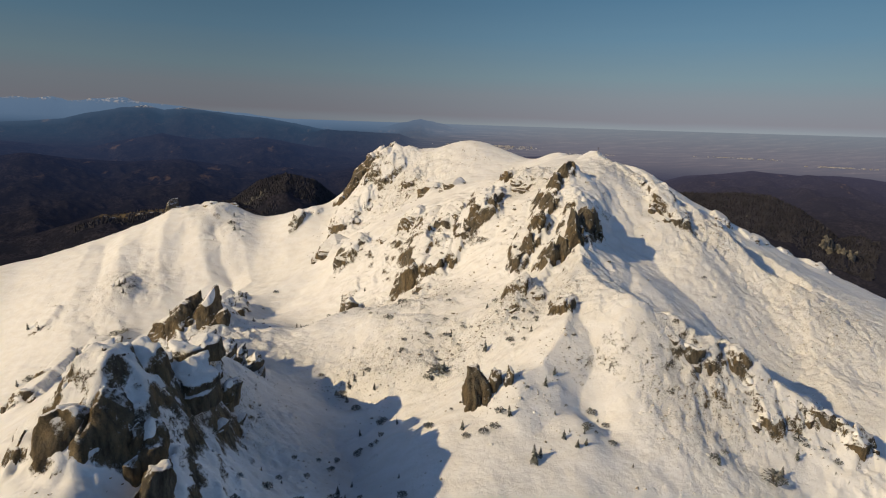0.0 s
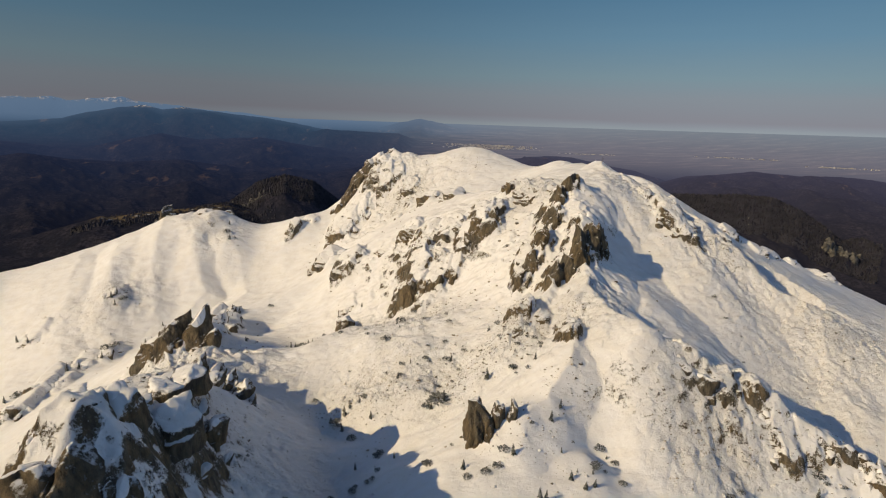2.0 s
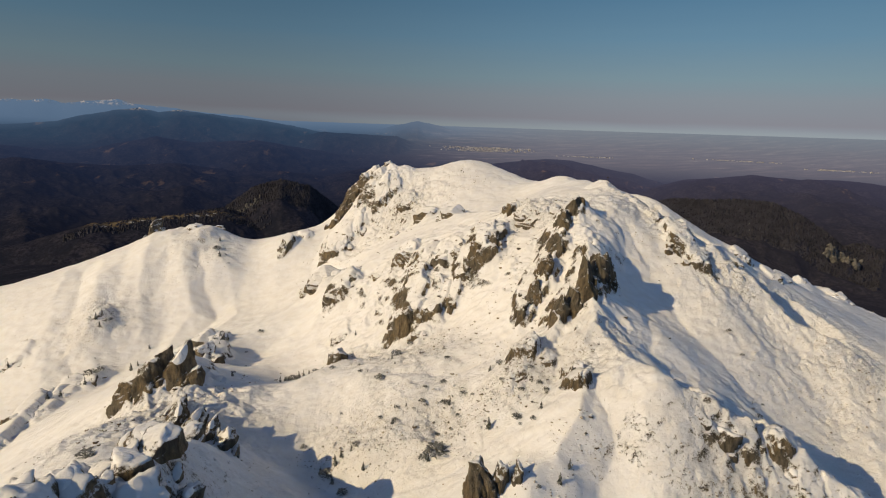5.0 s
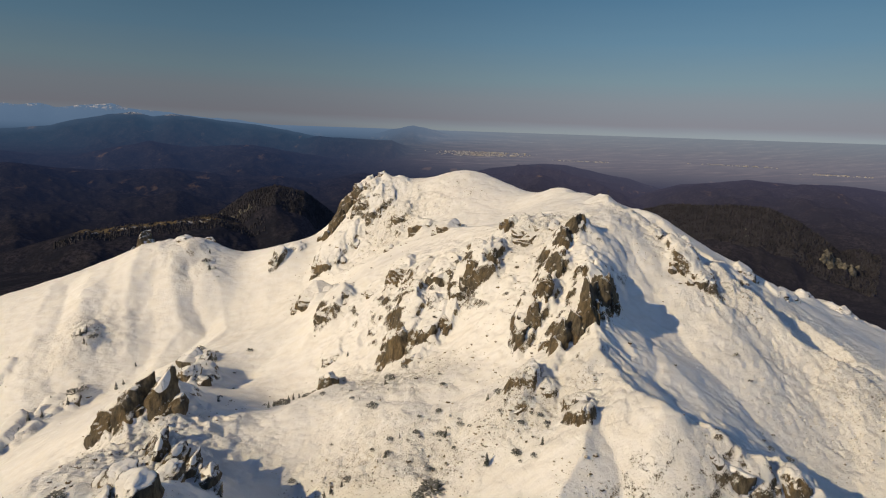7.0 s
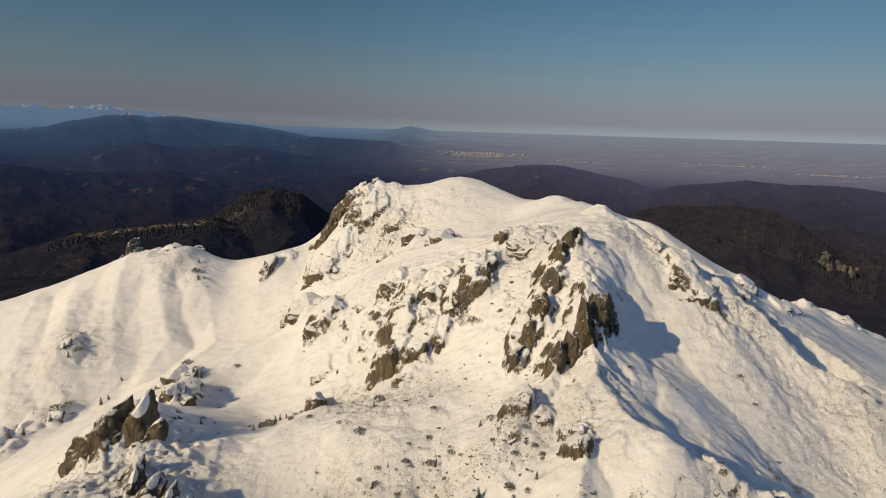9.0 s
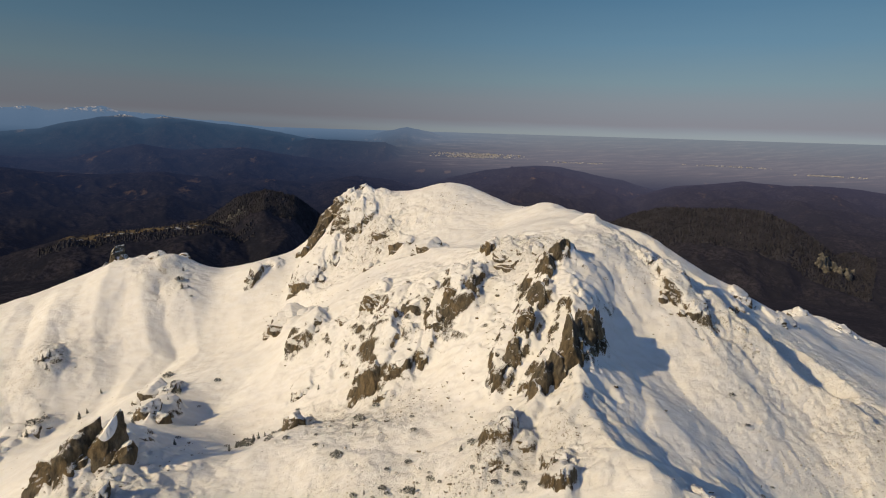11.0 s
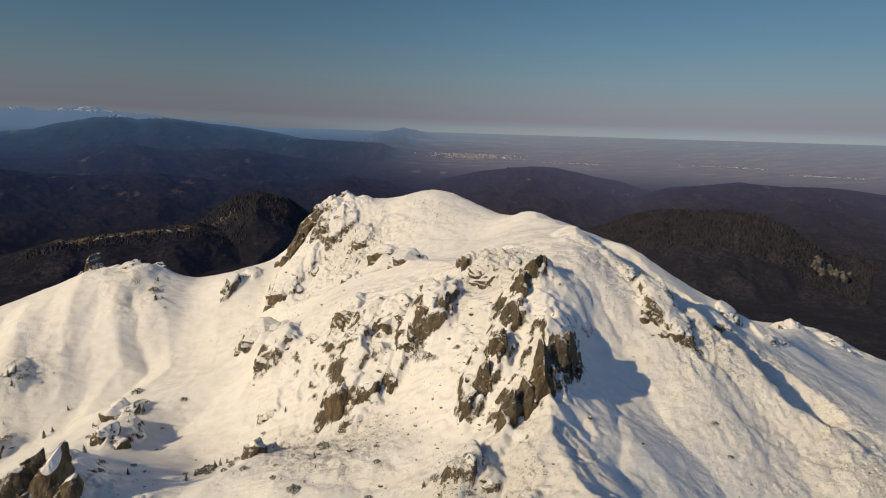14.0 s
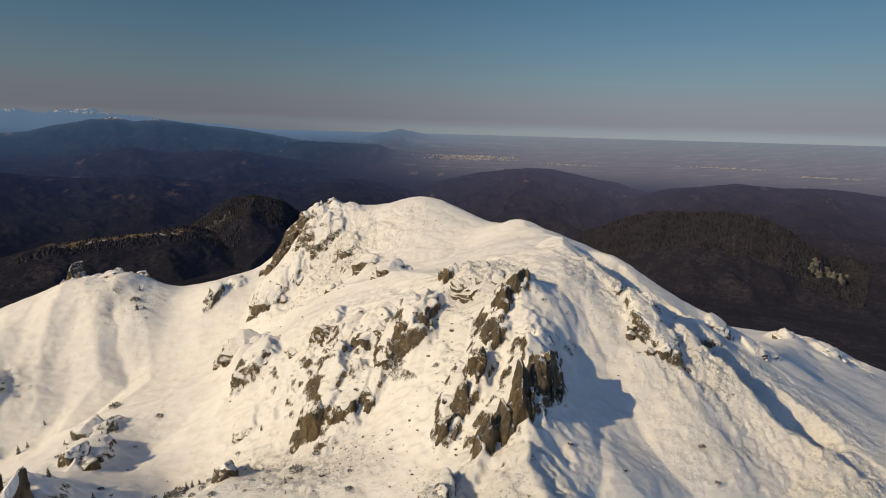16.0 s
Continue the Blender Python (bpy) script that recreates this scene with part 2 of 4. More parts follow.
def grid_mesh(name, X, Y, Z, mat, smooth=True):
    """A sheet over a grid of points."""
    r, c = X.shape
    me = bpy.data.meshes.new(name)
    idx = np.arange(r * c, dtype=np.int32).reshape(r, c)
    quads = np.stack([idx[:-1, :-1], idx[:-1, 1:], idx[1:, 1:], idx[1:, :-1]], -1).reshape(-1, 4)
    me.vertices.add(r * c)
    me.vertices.foreach_set("co", np.stack([X, Y, Z], -1).astype(np.float32).ravel())
    me.loops.add(quads.size)
    me.loops.foreach_set("vertex_index", quads.ravel())
    me.polygons.add(len(quads))
    me.polygons.foreach_set("loop_start", np.arange(0, quads.size, 4, dtype=np.int32))
    me.polygons.foreach_set("use_smooth", np.full(len(quads), smooth))
    me.update(calc_edges=True)
    me.materials.append(mat)
    return me


# ---- the mountain: its crests, spurs, gullies and slopes (x, y, height) ----
west_crest = [(-520, 560, -170), (-430, 555, -148), (-360, 575, -125), (-300, 590, -103), (-244, 600, -86), (-192, 597, -91), (-140, 590, -83), (-97, 585, -70), (-70, 606, -35), (-48, 603, -18)]
main_crest = [(-48, 603, -18), (-19, 582, -25), (38, 591, -10), (91, 543, -22), (108, 470, -16), (106, 408, -11)]
east_crest = [(106, 408, -11), (135, 372, -29), (160, 340, -50), (176, 312, -69), (192, 287, -81), (200, 250, -103)]
north_spur = [(106, 408, -11), (140, 412, -22), (166, 398, -39), (225, 390, -68), (300, 500, -95), (379, 560, -125), (450, 650, -170)]
middle_spur = [(91, 543, -22), (60, 507, -36), (40, 470, -41), (56, 382, -32), (69, 345, -30), (72, 300, -51), (66, 261, -60), (71, 236, -63), (87, 222, -72), (103, 222, -79), (118, 216, -87), (131, 210, -94), (148, 200, -104), (175, 185, -117)]
dome_face = [(8, 539, -34), (10, 490, -50), (-21, 544, -48), (-58, 532, -79), (-29, 476, -62), (-50, 420, -78), (-17, 392, -63), (-15, 350, -86), (5, 386, -52), (28, 366, -46), (30, 320, -67)]
west_face = [(-206, 559, -93), (-204, 533, -108), (-234, 547, -100), (-251, 532, -109), (-290, 530, -116), (-263, 505, -131), (-311, 496, -145), (-268, 486, -134), (-172, 563, -96), (-148, 531, -114)]
west_gully = [(-140, 560, -87), (-165, 515, -126), (-174, 494, -139), (-195, 465, -152), (-216, 464, -159), (-248, 437, -169), (-300, 420, -185), (-380, 420, -210)]
bowl = [(-90, 535, -92), (-84, 451, -97), (-92, 459, -105), (-111, 405, -118), (-104, 383, -123), (-79, 345, -120), (-81, 328, -115), (-60, 285, -104), (-41, 255, -113), (-30, 222, -119), (-20, 190, -116), (0, 100, -122)]
left_spur = [(-50, 40, -90), (-72, 100, -76), (-80, 126, -76), (-82, 140, -62), (-86, 170, -72), (-82, 201, -82), (-78, 234, -100), (-58, 205, -106), (-54, 170, -106), (-100, 250, -103), (-112, 270, -104), (-131, 298, -104), (-128, 348, -115), (-146, 396, -121)]
left_flank = [(-150, 110, -119), (-129, 180, -102), (-138, 246, -103), (-189, 308, -137), (-210, 200, -150)]
central_rib = [(-49, 325, -102), (-22, 351, -96), (-24, 290, -91), (-17, 260, -99), (4, 241, -99), (21, 241, -88), (31, 264, -76), (27, 306, -76), (8, 340, -80), (39, 232, -79)]
apron = [(54, 235, -69), (41, 204, -86), (22, 203, -89), (52, 192, -94), (72, 200, -92), (44, 185, -99), (17, 183, -99), (4, 186, -101), (78, 189, -102), (124, 207, -97), (141, 208, -98), (80, 130, -128), (150, 150, -128)]
east_gully = [(97, 361, -23), (105, 330, -50), (91, 300, -60), (115, 307, -67), (113, 272, -74), (135, 285, -77), (149, 295, -72), (167, 267, -96), (180, 230, -109), (200, 170, -128)]
back_slopes = [(40, 690, -100), (-50, 690, -129), (-250, 700, -170), (-420, 690, -200), (140, 560, -59), (220, 500, -89), (240, 335, -88), (290, 390, -102), (270, 290, -100), (300, 230, -125), (400, 450, -140)]

west_heads = [(-229, 570, -83), (-212, 561, -82), (-194, 580, -82), (-190, 542, -99), (-286, 632, -103), (-244, 525, -117)]
rib_line = [(-40, 257, -113), (3, 239, -97), (21, 247, -85), (31, 305, -72), (55, 235, -66), (50, 224, -71)]
ridge_line = [(78, 225, -62), (100, 526, -18), (99, 282, -64), (56, 196, -102), (-20, 348, -98)]
slab_foot = [(-141, 283, -117), (-148, 300, -112)]
FORMS = (west_heads, rib_line, ridge_line, slab_foot, west_crest, main_crest, east_crest, north_spur, middle_spur, dome_face, west_face, west_gully, bowl, left_spur, left_flank,
         central_rib, apron, east_gully, back_slopes)
nodes = np.array(sorted({p for line in FORMS for p in line}), float)


def around(x, y, places):
    """How far a place belongs to the craggy parts."""
    v = 0.0
    for px, py, r in places:
        v = np.maximum(v, np.exp(-((x - px) ** 2 + (y - py) ** 2) / r ** 2))
    return v


CRAGGY = [(-55, 595, 35), (-15, 385, 40), (60, 330, 40), (62, 275, 22), (-75, 150, 35), (-115, 280, 35), (115, 225, 30), (160, 200, 25),
          (55, 390, 25), (-40, 540, 40), (145, 335, 18), (350, 520, 40), (-245, 605, 30)]
LUMPY = [(195, 295, 55), (165, 335, 40), (60, 250, 26), (35, 255, 26), (5, 250, 24), (-28, 262, 24), (-15, 315, 26), (-35, 335, 22), (-25, 545, 38), (125, 380, 30), (60, 385, 25), (100, 205, 25), (-75, 190, 40), (-110, 260, 40), (-265, 485, 40), (-210, 560, 30)]


def crease(x, y, line, width, rise):
    """A sharp crest (or, with a negative rise, a gully) along a line."""
    best = np.full(np.shape(x), 1e9)
    for (ax, ay), (bx, by) in zip(line, line[1:]):
        dx, dy = bx - ax, by - ay
        t = np.clip(((x - ax) * dx + (y - ay) * dy) / (dx * dx + dy * dy), 0, 1)
        best = np.minimum(best, np.hypot(x - ax - t * dx, y - ay - t * dy))
    return rise * np.clip(1 - best / width, 0, 1)


CREASES = (([(75, 345), (73, 300), (66, 262), (71, 238), (88, 224), (104, 222), (120, 216), (148, 201), (175, 186)], 24, 13.0),
           ([(104, 352), (112, 318), (122, 290), (134, 264), (154, 240), (185, 205)], 26, -6.0),
           ([(103, 414), (135, 374), (156, 343), (176, 312), (188, 300)], 12, 6.0),
           ([(120, 402), (148, 373), (172, 345), (194, 322)], 15, -10.0),
           ([(140, 412), (166, 400), (225, 392), (300, 500), (379, 560)], 18, 4.0),
           ([(-228, 575), (-200, 535), (-176, 496), (-190, 468)], 16, -7.0),
           ([(-318, 560), (-298, 510), (-285, 470), (-262, 440)], 16, -5.0),
           ([(-262, 575), (-250, 525), (-232, 480)], 20, 5.0),
           ([(-50, 40), (-78, 120), (-80, 130)], 20, 7.0),
           ([(-36, 212), (-25, 180), (-5, 130)], 18, -6.0),
           ([(-38, 256), (-18, 246), (3, 239), (21, 247), (37, 262), (52, 278)], 15, 7.0),
           ([(28, 200), (40, 207), (50, 224), (56, 236), (64, 248)], 14, 6.5),
           ([(-62, 300), (-44, 322), (-24, 336), (-8, 340)], 16, 3.0),
           ([(-20, 290), (4, 282), (30, 285), (42, 292)], 14, -3.5),
           ([(-110, 380), (-84, 420), (-60, 470), (-30, 500)], 22, -3.0),
           ([(-90, 455), (-60, 405), (-30, 395), (-5, 385)], 14, 3.0),
           ([(-92, 530), (-60, 500), (-20, 470), (20, 440), (45, 390)], 16, 3.5),
           ([(-80, 126), (-81, 145), (-80, 170), (-82, 201), (-82, 220)], 18, 7.0),
           ([(-48, 603), (-19, 584), (38, 592), (91, 545), (108, 470), (106, 410)], 16, 2.0))
MOUNDS = []


def folds(x, y):
    """All crests and gullies together."""
    sx, sy, crest, cut = x + 4 * fbm(x, y, 18, 3, 61), y + 4 * fbm(x, y, 18, 3, 67), 0.0 * x, 0.0 * x
    for line, width, rise in CREASES:
        c = crease(sx, sy, line, width, rise)
        crest, cut = (np.maximum(crest, c), cut) if rise > 0 else (crest, np.minimum(cut, c))
    return crest + cut


def bend(d2):
    return 0.5 * d2 * np.log(d2 + 1e-9)


_xy = nodes[:, :2] / 100
_n = len(nodes)
_A = np.zeros((_n + 3, _n + 3))
_A[:_n, :_n] = bend(((_xy[:, None] - _xy[None]) ** 2).sum(-1)) + 0.004 * np.eye(_n)
_A[:_n, _n], _A[:_n, _n + 1:] = 1, _xy
_A[_n:, :_n] = _A[:_n, _n:].T
_weights = np.linalg.solve(_A, np.r_[nodes[:, 2] - folds(nodes[:, 0], nodes[:, 1]), 0, 0, 0])


def surface(x, y):
    """The smooth sheet through the crests and gullies."""
    q = np.stack([np.ravel(x), np.ravel(y)], -1) / 100
    out = np.empty(len(q))
    for i in range(0, len(q), 20000):
        part_ = q[i:i + 20000]
        d2 = ((part_[:, None] - _xy[None]) ** 2).sum(-1)
        out[i:i + 20000] = bend(d2) @ _weights[:_n] + _weights[_n] + part_ @ _weights[_n + 1:]
    return out.reshape(np.shape(x))


def height(x, y, banks=True):
    """The snow surface; banks: with the snow that lies up round the rocks."""
    x, y = np.asarray(x, float), np.asarray(y, float)
    z = surface(x, y) + folds(x, y)
    rocky, lumpy = around(x, y, CRAGGY), around(x, y, LUMPY)
    z = z + 3.0 * fbm(x, y, 55, 3, 11) + 1.0 * fbm(x, y, 14, 3, 23)
    z = z + rocky * (3.2 * fbm(x, y, 14, 5, 31, 0.55, True) + 2.0 * fbm(x + 0.6 * y, y, 5, 3, 37, 0.6))
    z = z + (0.15 + 1.3 * lumpy) * fbm(x, y, 3.4, 4, 41, 0.68) + 1.6 * lumpy * fbm(x, y, 13, 3, 43, 0.6)
    wx, wy = x + 4.5 * fbm(x, y, 7, 4, 83, 0.6), y + 4.5 * fbm(x, y, 7, 4, 89, 0.6)
    bank = np.zeros(np.shape(z))
    for cx, cy, rx, ry, up in MOUNDS if banks else ():
        near = (np.abs(x - cx) < 2.2 * rx + 4) & (np.abs(y - cy) < 2.2 * ry + 4)
        if np.any(near):
            q = ((wx - cx) / rx) ** 2 + ((wy - cy) / ry) ** 2
            bank = np.maximum(bank, np.where(near, up / (1 + q ** 4), 0))
    z = z + bank
    # beyond the massif the slopes drop to the forest
    out = np.maximum(np.maximum(np.abs(x + 30) - 440, 0), np.maximum(np.abs(y - 370) - 300, 0))
    return z - 0.012 * out ** 2


# rocks of the ridge: foot, width and height of each
SUMMIT = [(-48, 599, 9, 6), (-67, 588, 15, 18), (-62, 573, 14, 13), (-52, 560, 13, 13), (-41, 566, 9, 9), (-28, 542, 13, 10), (-11, 506, 14, 9), (-33, 500, 9, 6)]
CLIFF_FACE = [(-79, 586, 18, 34), (-88, 578, 14, 24), (-96, 573, 10, 13)]
UPPER = [(12, 448, 19.2, 7.7), (-75, 542, 18.2, 11.4), (-87, 525, 24.6, 16.1), (-79, 440, 24.1, 9.6), (-63, 400, 16.7, 13.3), (-36, 399, 9.6, 3.8), (58, 373, 20.9, 9.5), (44, 388, 6.4, 10.5), (-135, 547, 7.7, 12.5), (-120, 564, 8.8, 5.8)]
MIDDLE = [(-14, 342, 14, 24), (-2, 338, 12, 14), (9, 341, 8, 12), (24, 352, 12, 23), (32, 358, 9, 17), (-20, 392, 14, 12), (-8, 376, 13, 9), (6, 368, 13, 10), (15, 352, 9, 11), (-22, 345, 8, 11), (-8, 330, 9, 7)]
PILLARS = [(73, 346, 10, 15), (66, 339, 9, 17), (60, 327, 9, 18), (53, 312, 9, 20), (46, 304, 9, 18), (40, 298, 8, 16), (78, 298, 9, 22), (72, 290, 9.5, 24), (66, 283, 10, 21), (60, 281, 8, 16), (54, 278, 8, 14)]
LOWER = [(-50, 321, 10.0, 9.5), (-133, 355, 15.2, 13), (-146, 390, 18.2, 9)]
EAST = [(130, 338, 12.4, 13.4), (135, 330, 10.6, 9.5), (129, 346, 6.5, 9.8), (123, 362, 6.2, 6.2), (158, 360, 13.0, 6.5), (169, 364, 11.0, 6.1), (184, 378, 9.7, 7.1), (202, 375, 10.0, 5.3), (213, 381, 8.3, 4.8)]
FAR_EAST = [(294, 492, 12.4, 6.7), (323, 484, 14.7, 8.8)]
WEST_RIDGE = [(-287, 626, 14, 25), (-276, 620, 8, 13), (-233, 603, 9, 10), (-228, 578, 10, 5), (-207, 591, 10, 6), (-221, 601, 6, 5)]
SLAB = [(-142, 285, 13, 18), (-132, 286, 18, 28), (-121, 288, 17, 22), (-112, 291, 11, 11)]
BELOW_SLAB = [(-104, 252, 9, 9), (-96, 249, 9, 10), (-88, 245, 8, 9), (-80, 240, 8, 7), (-108, 262, 8, 7), (-83, 192, 12, 6), (-70, 182, 8, 7), (-103, 224, 11, 6), (-88, 226, 9, 6)]
FORE = [(-85, 122, 13, 19), (-77, 124, 12, 17), (-88, 131, 12, 14), (-62, 117, 6.5, 15), (-69, 128, 10, 11), (-96, 125, 4, 9), (-80, 145, 14, 9), (-72, 158, 14, 9), (-80, 170, 13, 8), (-103, 189, 8, 6), (-115, 196, 8, 5)]
LEFT_LOW = [(-274, 389, 17.4, 20.3), (-266, 394, 17.3, 12.5), (-276, 364, 16.9, 18.7), (-262, 421, 14.9, 10.0)]
TOWER = [(15, 196, 9.5, 20), (22, 199, 5.3, 11.8), (27, 199, 3.3, 7.6)]
SPUR = [(97, 214, 13, 10), (105, 212, 9.0, 8), (118, 212, 8.5, 14), (122, 199, 9, 10), (131, 201, 6.8, 8), (139, 202, 7.5, 8), (146, 201, 11, 10), (154, 195, 11, 11), (120, 208, 9, 7), (87, 221, 5.6, 2.3)]
KNOB = [(37, 257, 8.0, 11), (33, 251, 6.5, 5.5), (52, 230, 4.1, 8), (53, 240, 5.5, 6), (-56, 367, 10, 5), (45, 255, 5, 5)]
WEST_ROCKS = [(-265, 482, 11, 7), (-258, 476, 7, 5), (-320, 458, 13, 8), (-247, 431, 12, 8), (-240, 440, 7, 5)]
SNOW_BACK = {id(SLAB): 0.3, id(PILLARS): 0.28, id(MIDDLE): 0.38, id(SUMMIT): 0.38, id(SPUR): 0.35, id(BELOW_SLAB): 0.25, id(FORE): 0.4}
for spots in (SUMMIT, UPPER, MIDDLE, PILLARS, LOWER, EAST, FAR_EAST, WEST_RIDGE, SLAB, BELOW_SLAB, FORE, LEFT_LOW, SPUR, KNOB, WEST_ROCKS):
    for x, y, wide, high in spots:
        MOUNDS.append((x + 0.1 * high, y + 0.55 * wide + 0.45 * high, 0.52 * wide + 0.8, 0.45 * wide + 0.5 * high, SNOW_BACK.get(id(spots), 0.5) * high))

xs = np.concatenate([np.arange(-500, -160, 1.6), np.arange(-160, 215, 0.72), np.arange(215, 450, 1.8)])
ys = np.concatenate([np.arange(0, 115, 2.0), np.arange(115, 410, 0.72), np.arange(410, 640, 1.1), np.arange(640, 726, 2.5)])
X, Y = np.meshgrid(xs, ys)
mountain = new("mountain", grid_mesh("mountain", X, Y, height(X, Y), mat_mountain))
crust = mountain.data.attributes.new("crust", "FLOAT", "POINT")
crust.data.foreach_set("value", np.clip(around(X, Y, LUMPY) + 0.35 * fbm(X, Y, 40, 3, 97), 0, 1).astype(np.float32).ravel())
tagged(mountain, "snow-covered rocky mountain ridge with wind-packed slopes and gullies", "mountain", kind="structure")


# ---- the land round the mountain, out to the horizon ----
def polar(angle, r, up):
    a = np.radians(angle)
    return CENTRE.x + r * np.sin(a), CENTRE.y + r * np.cos(a), CENTRE.z + r * np.tan(np.radians(up))


snow_range = [(-60, 0.6), (-37.1, .88), (-35.1, 1.07), (-34, 1.04), (-32.9, 1.18), (-31.8, .97), (-30.3, 1.14), (-29.1, 1.28), (-27.9, 1.43), (-26.9, 1.11), (-24.6, .98), (-21.9, .66), (-17.8, .43), (-12.8, -.12), (-8, -3)]
blue_mountain = [(-60, -1), (-37.9, -1.03), (-35.2, -.83), (-32.3, -.49), (-30.4, .07), (-28.2, .51), (-26.3, .82), (-24.9, .45), (-23.3, .75), (-21.3, .54), (-18.7, .24), (-16.8, .16), (-13.9, -.3), (-11.6, -.69), (-8.7, -1.45), (-6.6, -2.39), (-3.4, -3.64), (0, -6)]
pale_hill = [(-11, -2), (-8.7, -.87), (-6.1, -.53), (-4, .11), (-2, .49), (.3, .08), (1.9, -.45), (5, -2)]
mid_hill = [(-20, -3), (-10.8, -.78), (-7.7, -.89), (-4, -1), (-1.5, -1.88), (.9, -2.72), (3.1, -3.34), (5.3, -4.02), (9, -6)]
west_hills = [(-60, -2.3), (-38.1, -2.26), (-35.4, -2.5), (-31.8, -3.1), (-27.7, -2.15), (-25.2, -1.63), (-22.1, -2.06), (-16.9, -1.75), (-12.9, -2.38), (-8.7, -2.97), (-4.5, -3.67), (0, -6)]
near_hills = [(-60, -4), (-38.2, -3.84), (-35.5, -3.44), (-31.9, -3.91), (-27.9, -4.17), (-23.5, -3.93), (-18.9, -4.67), (-15, -4.49), (-10.9, -4.97), (-6.6, -4.15), (-3.4, -4.5), (-.6, -5.3), (4, -8)]
centre_hill = [(-6, -8), (-1.2, -5.47), (2.1, -4.13), (5.8, -3.25), (10.1, -2.67), (12.7, -2.77), (15.9, -3.37), (18.4, -3.76), (21.2, -4.48), (26, -7)]
east_hill = [(12, -8), (16.1, -6.19), (18.6, -5.41), (22.8, -4.02), (28.2, -3.29), (31.6, -3.44), (34.7, -3.3), (38, -3.53), (41.2, -3.64), (60, -4)]
dark_hill_west = [(-30, -14), (-22.5, -9.91), (-19.7, -7.87), (-17.5, -6.35), (-15, -5.47), (-12.4, -6.14), (-10.1, -7.83), (-7.7, -9.65), (-3, -14)]
dark_hill_east = [(10, -11), (16.2, -8.19), (19.7, -6.69), (22.1, -5.95), (27.6, -5.62), (30.2, -5.73), (32.4, -6.52), (34.6, -7.91), (36.3, -9.32), (38, -10.59), (46, -14)]
meadow_spur = [(-42, -12), (-34, -9.9), (-30.7, -9.15), (-26, -8.9), (-20, -8.3), (-14, -9.8), (-6, -13)]
# crest line, distance, steepness in front and behind
HILLS = ((snow_range, 4780, 1.3, .5), (blue_mountain, 4450, .42, .6), (pale_hill, 4650, .6, .6), (mid_hill, 4200, .4, .5), (west_hills, 3800, .26, .4),
         (near_hills, 3150, .14, .25), (centre_hill, 3250, .16, .3), (east_hill, 3050, .13, .3), (dark_hill_west, 1960, .38, .4),
         (dark_hill_east, 1950, .36, .4), (meadow_spur, 1780, .30, .30))
SINK_R = [0, 500, 900, 1300, 1800, 2300, 2800, 3300, 3800, 4300, 4820]
SINK_A = [-55, -33, -18, -13.5, -11.5, -8.6, -6.4, -4.6, -3.0, -1.6, 0.10]


def land_height(angle, r):
    x, y, z = polar(angle, r, np.interp(r, SINK_R, SINK_A))
    z = np.where(r < 900, -263.0, z)
    z = z + 22 * fbm(x, y, 520, 3, 71, 0.45) * np.clip((4300 - r) / 1500, 0, 1)
    for crest, dist, front, behind in HILLS:
        ca, ce = [p[0] for p in crest], [p[1] for p in crest]
        up = np.interp(angle, ca, ce, left=-40, right=-40)
        wob = dist + 40 * fbm(angle * 60, 0 * r, 260, 3, int(dist))
        top = CENTRE.z + wob * np.tan(np.radians(up)) + 5.0 * fbm(x, y, 120, 3, int(dist) + 5)
        gully = 1 + 0.18 * fbm(x, y, 600, 2, int(dist) + 9, 0.5)
        d = r - wob
        zz = top - np.where(d < 0, -d * front, d * behind) * gully + (20 * fbm(x, y, 300, 3, int(dist) + 13, 0.5) + 30 * fbm(x, y, 210, 5, int(dist) + 21, 0.55, True)) * np.clip(np.abs(d) / 150, 0.08, 1)
        z = np.maximum(z, zz)
    return z


angles = np.concatenate([np.arange(-180, -46, 4.0), np.arange(-46, 46, 0.12), np.arange(46, 181, 4.0)])
rings = np.concatenate([np.linspace(1, 1400, 30), np.linspace(1420, 2100, 110), np.linspace(2120, 4820, 170)])
A, R = np.meshgrid(angles, rings)
gx, gy, _ = polar(A, R, 0)
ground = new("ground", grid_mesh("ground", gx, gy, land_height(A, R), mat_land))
tagged(ground, "forested winter hills and plain reaching the horizon, distance haze painted on as glow", "land", kind="structure")

# ---- rocks ----
def part(name, me, mat, parent, label=""):
    """One mesh as a part of a thing."""
    ob = new(name, me)
    if mat.name not in me.materials:
        me.materials.append(mat)
    ob.parent = parent
    return tagged(ob, label)


def ring_mesh(name, rows, closed_top=True):
    """Rings of points, bottom to top, as one skin."""
    k = len(rows[0])
    verts = [tuple(p) for row in rows for p in row]
    faces = [(i * k + j, i * k + (j + 1) % k, (i + 1) * k + (j + 1) % k, (i + 1) * k + j) for i in range(len(rows) - 1) for j in range(k)]
    if closed_top:
        verts.append(tuple(sum((Vector(p) for p in rows[-1]), Vector()) / k))
        faces += [((len(rows) - 1) * k + j, (len(rows) - 1) * k + (j + 1) % k, len(verts) - 1) for j in range(k)]
    me = bpy.data.meshes.new(name)
    me.from_pydata(verts, [], faces)
    me.polygons.foreach_set("use_smooth", [True] * len(faces))
    me.update()
    return me


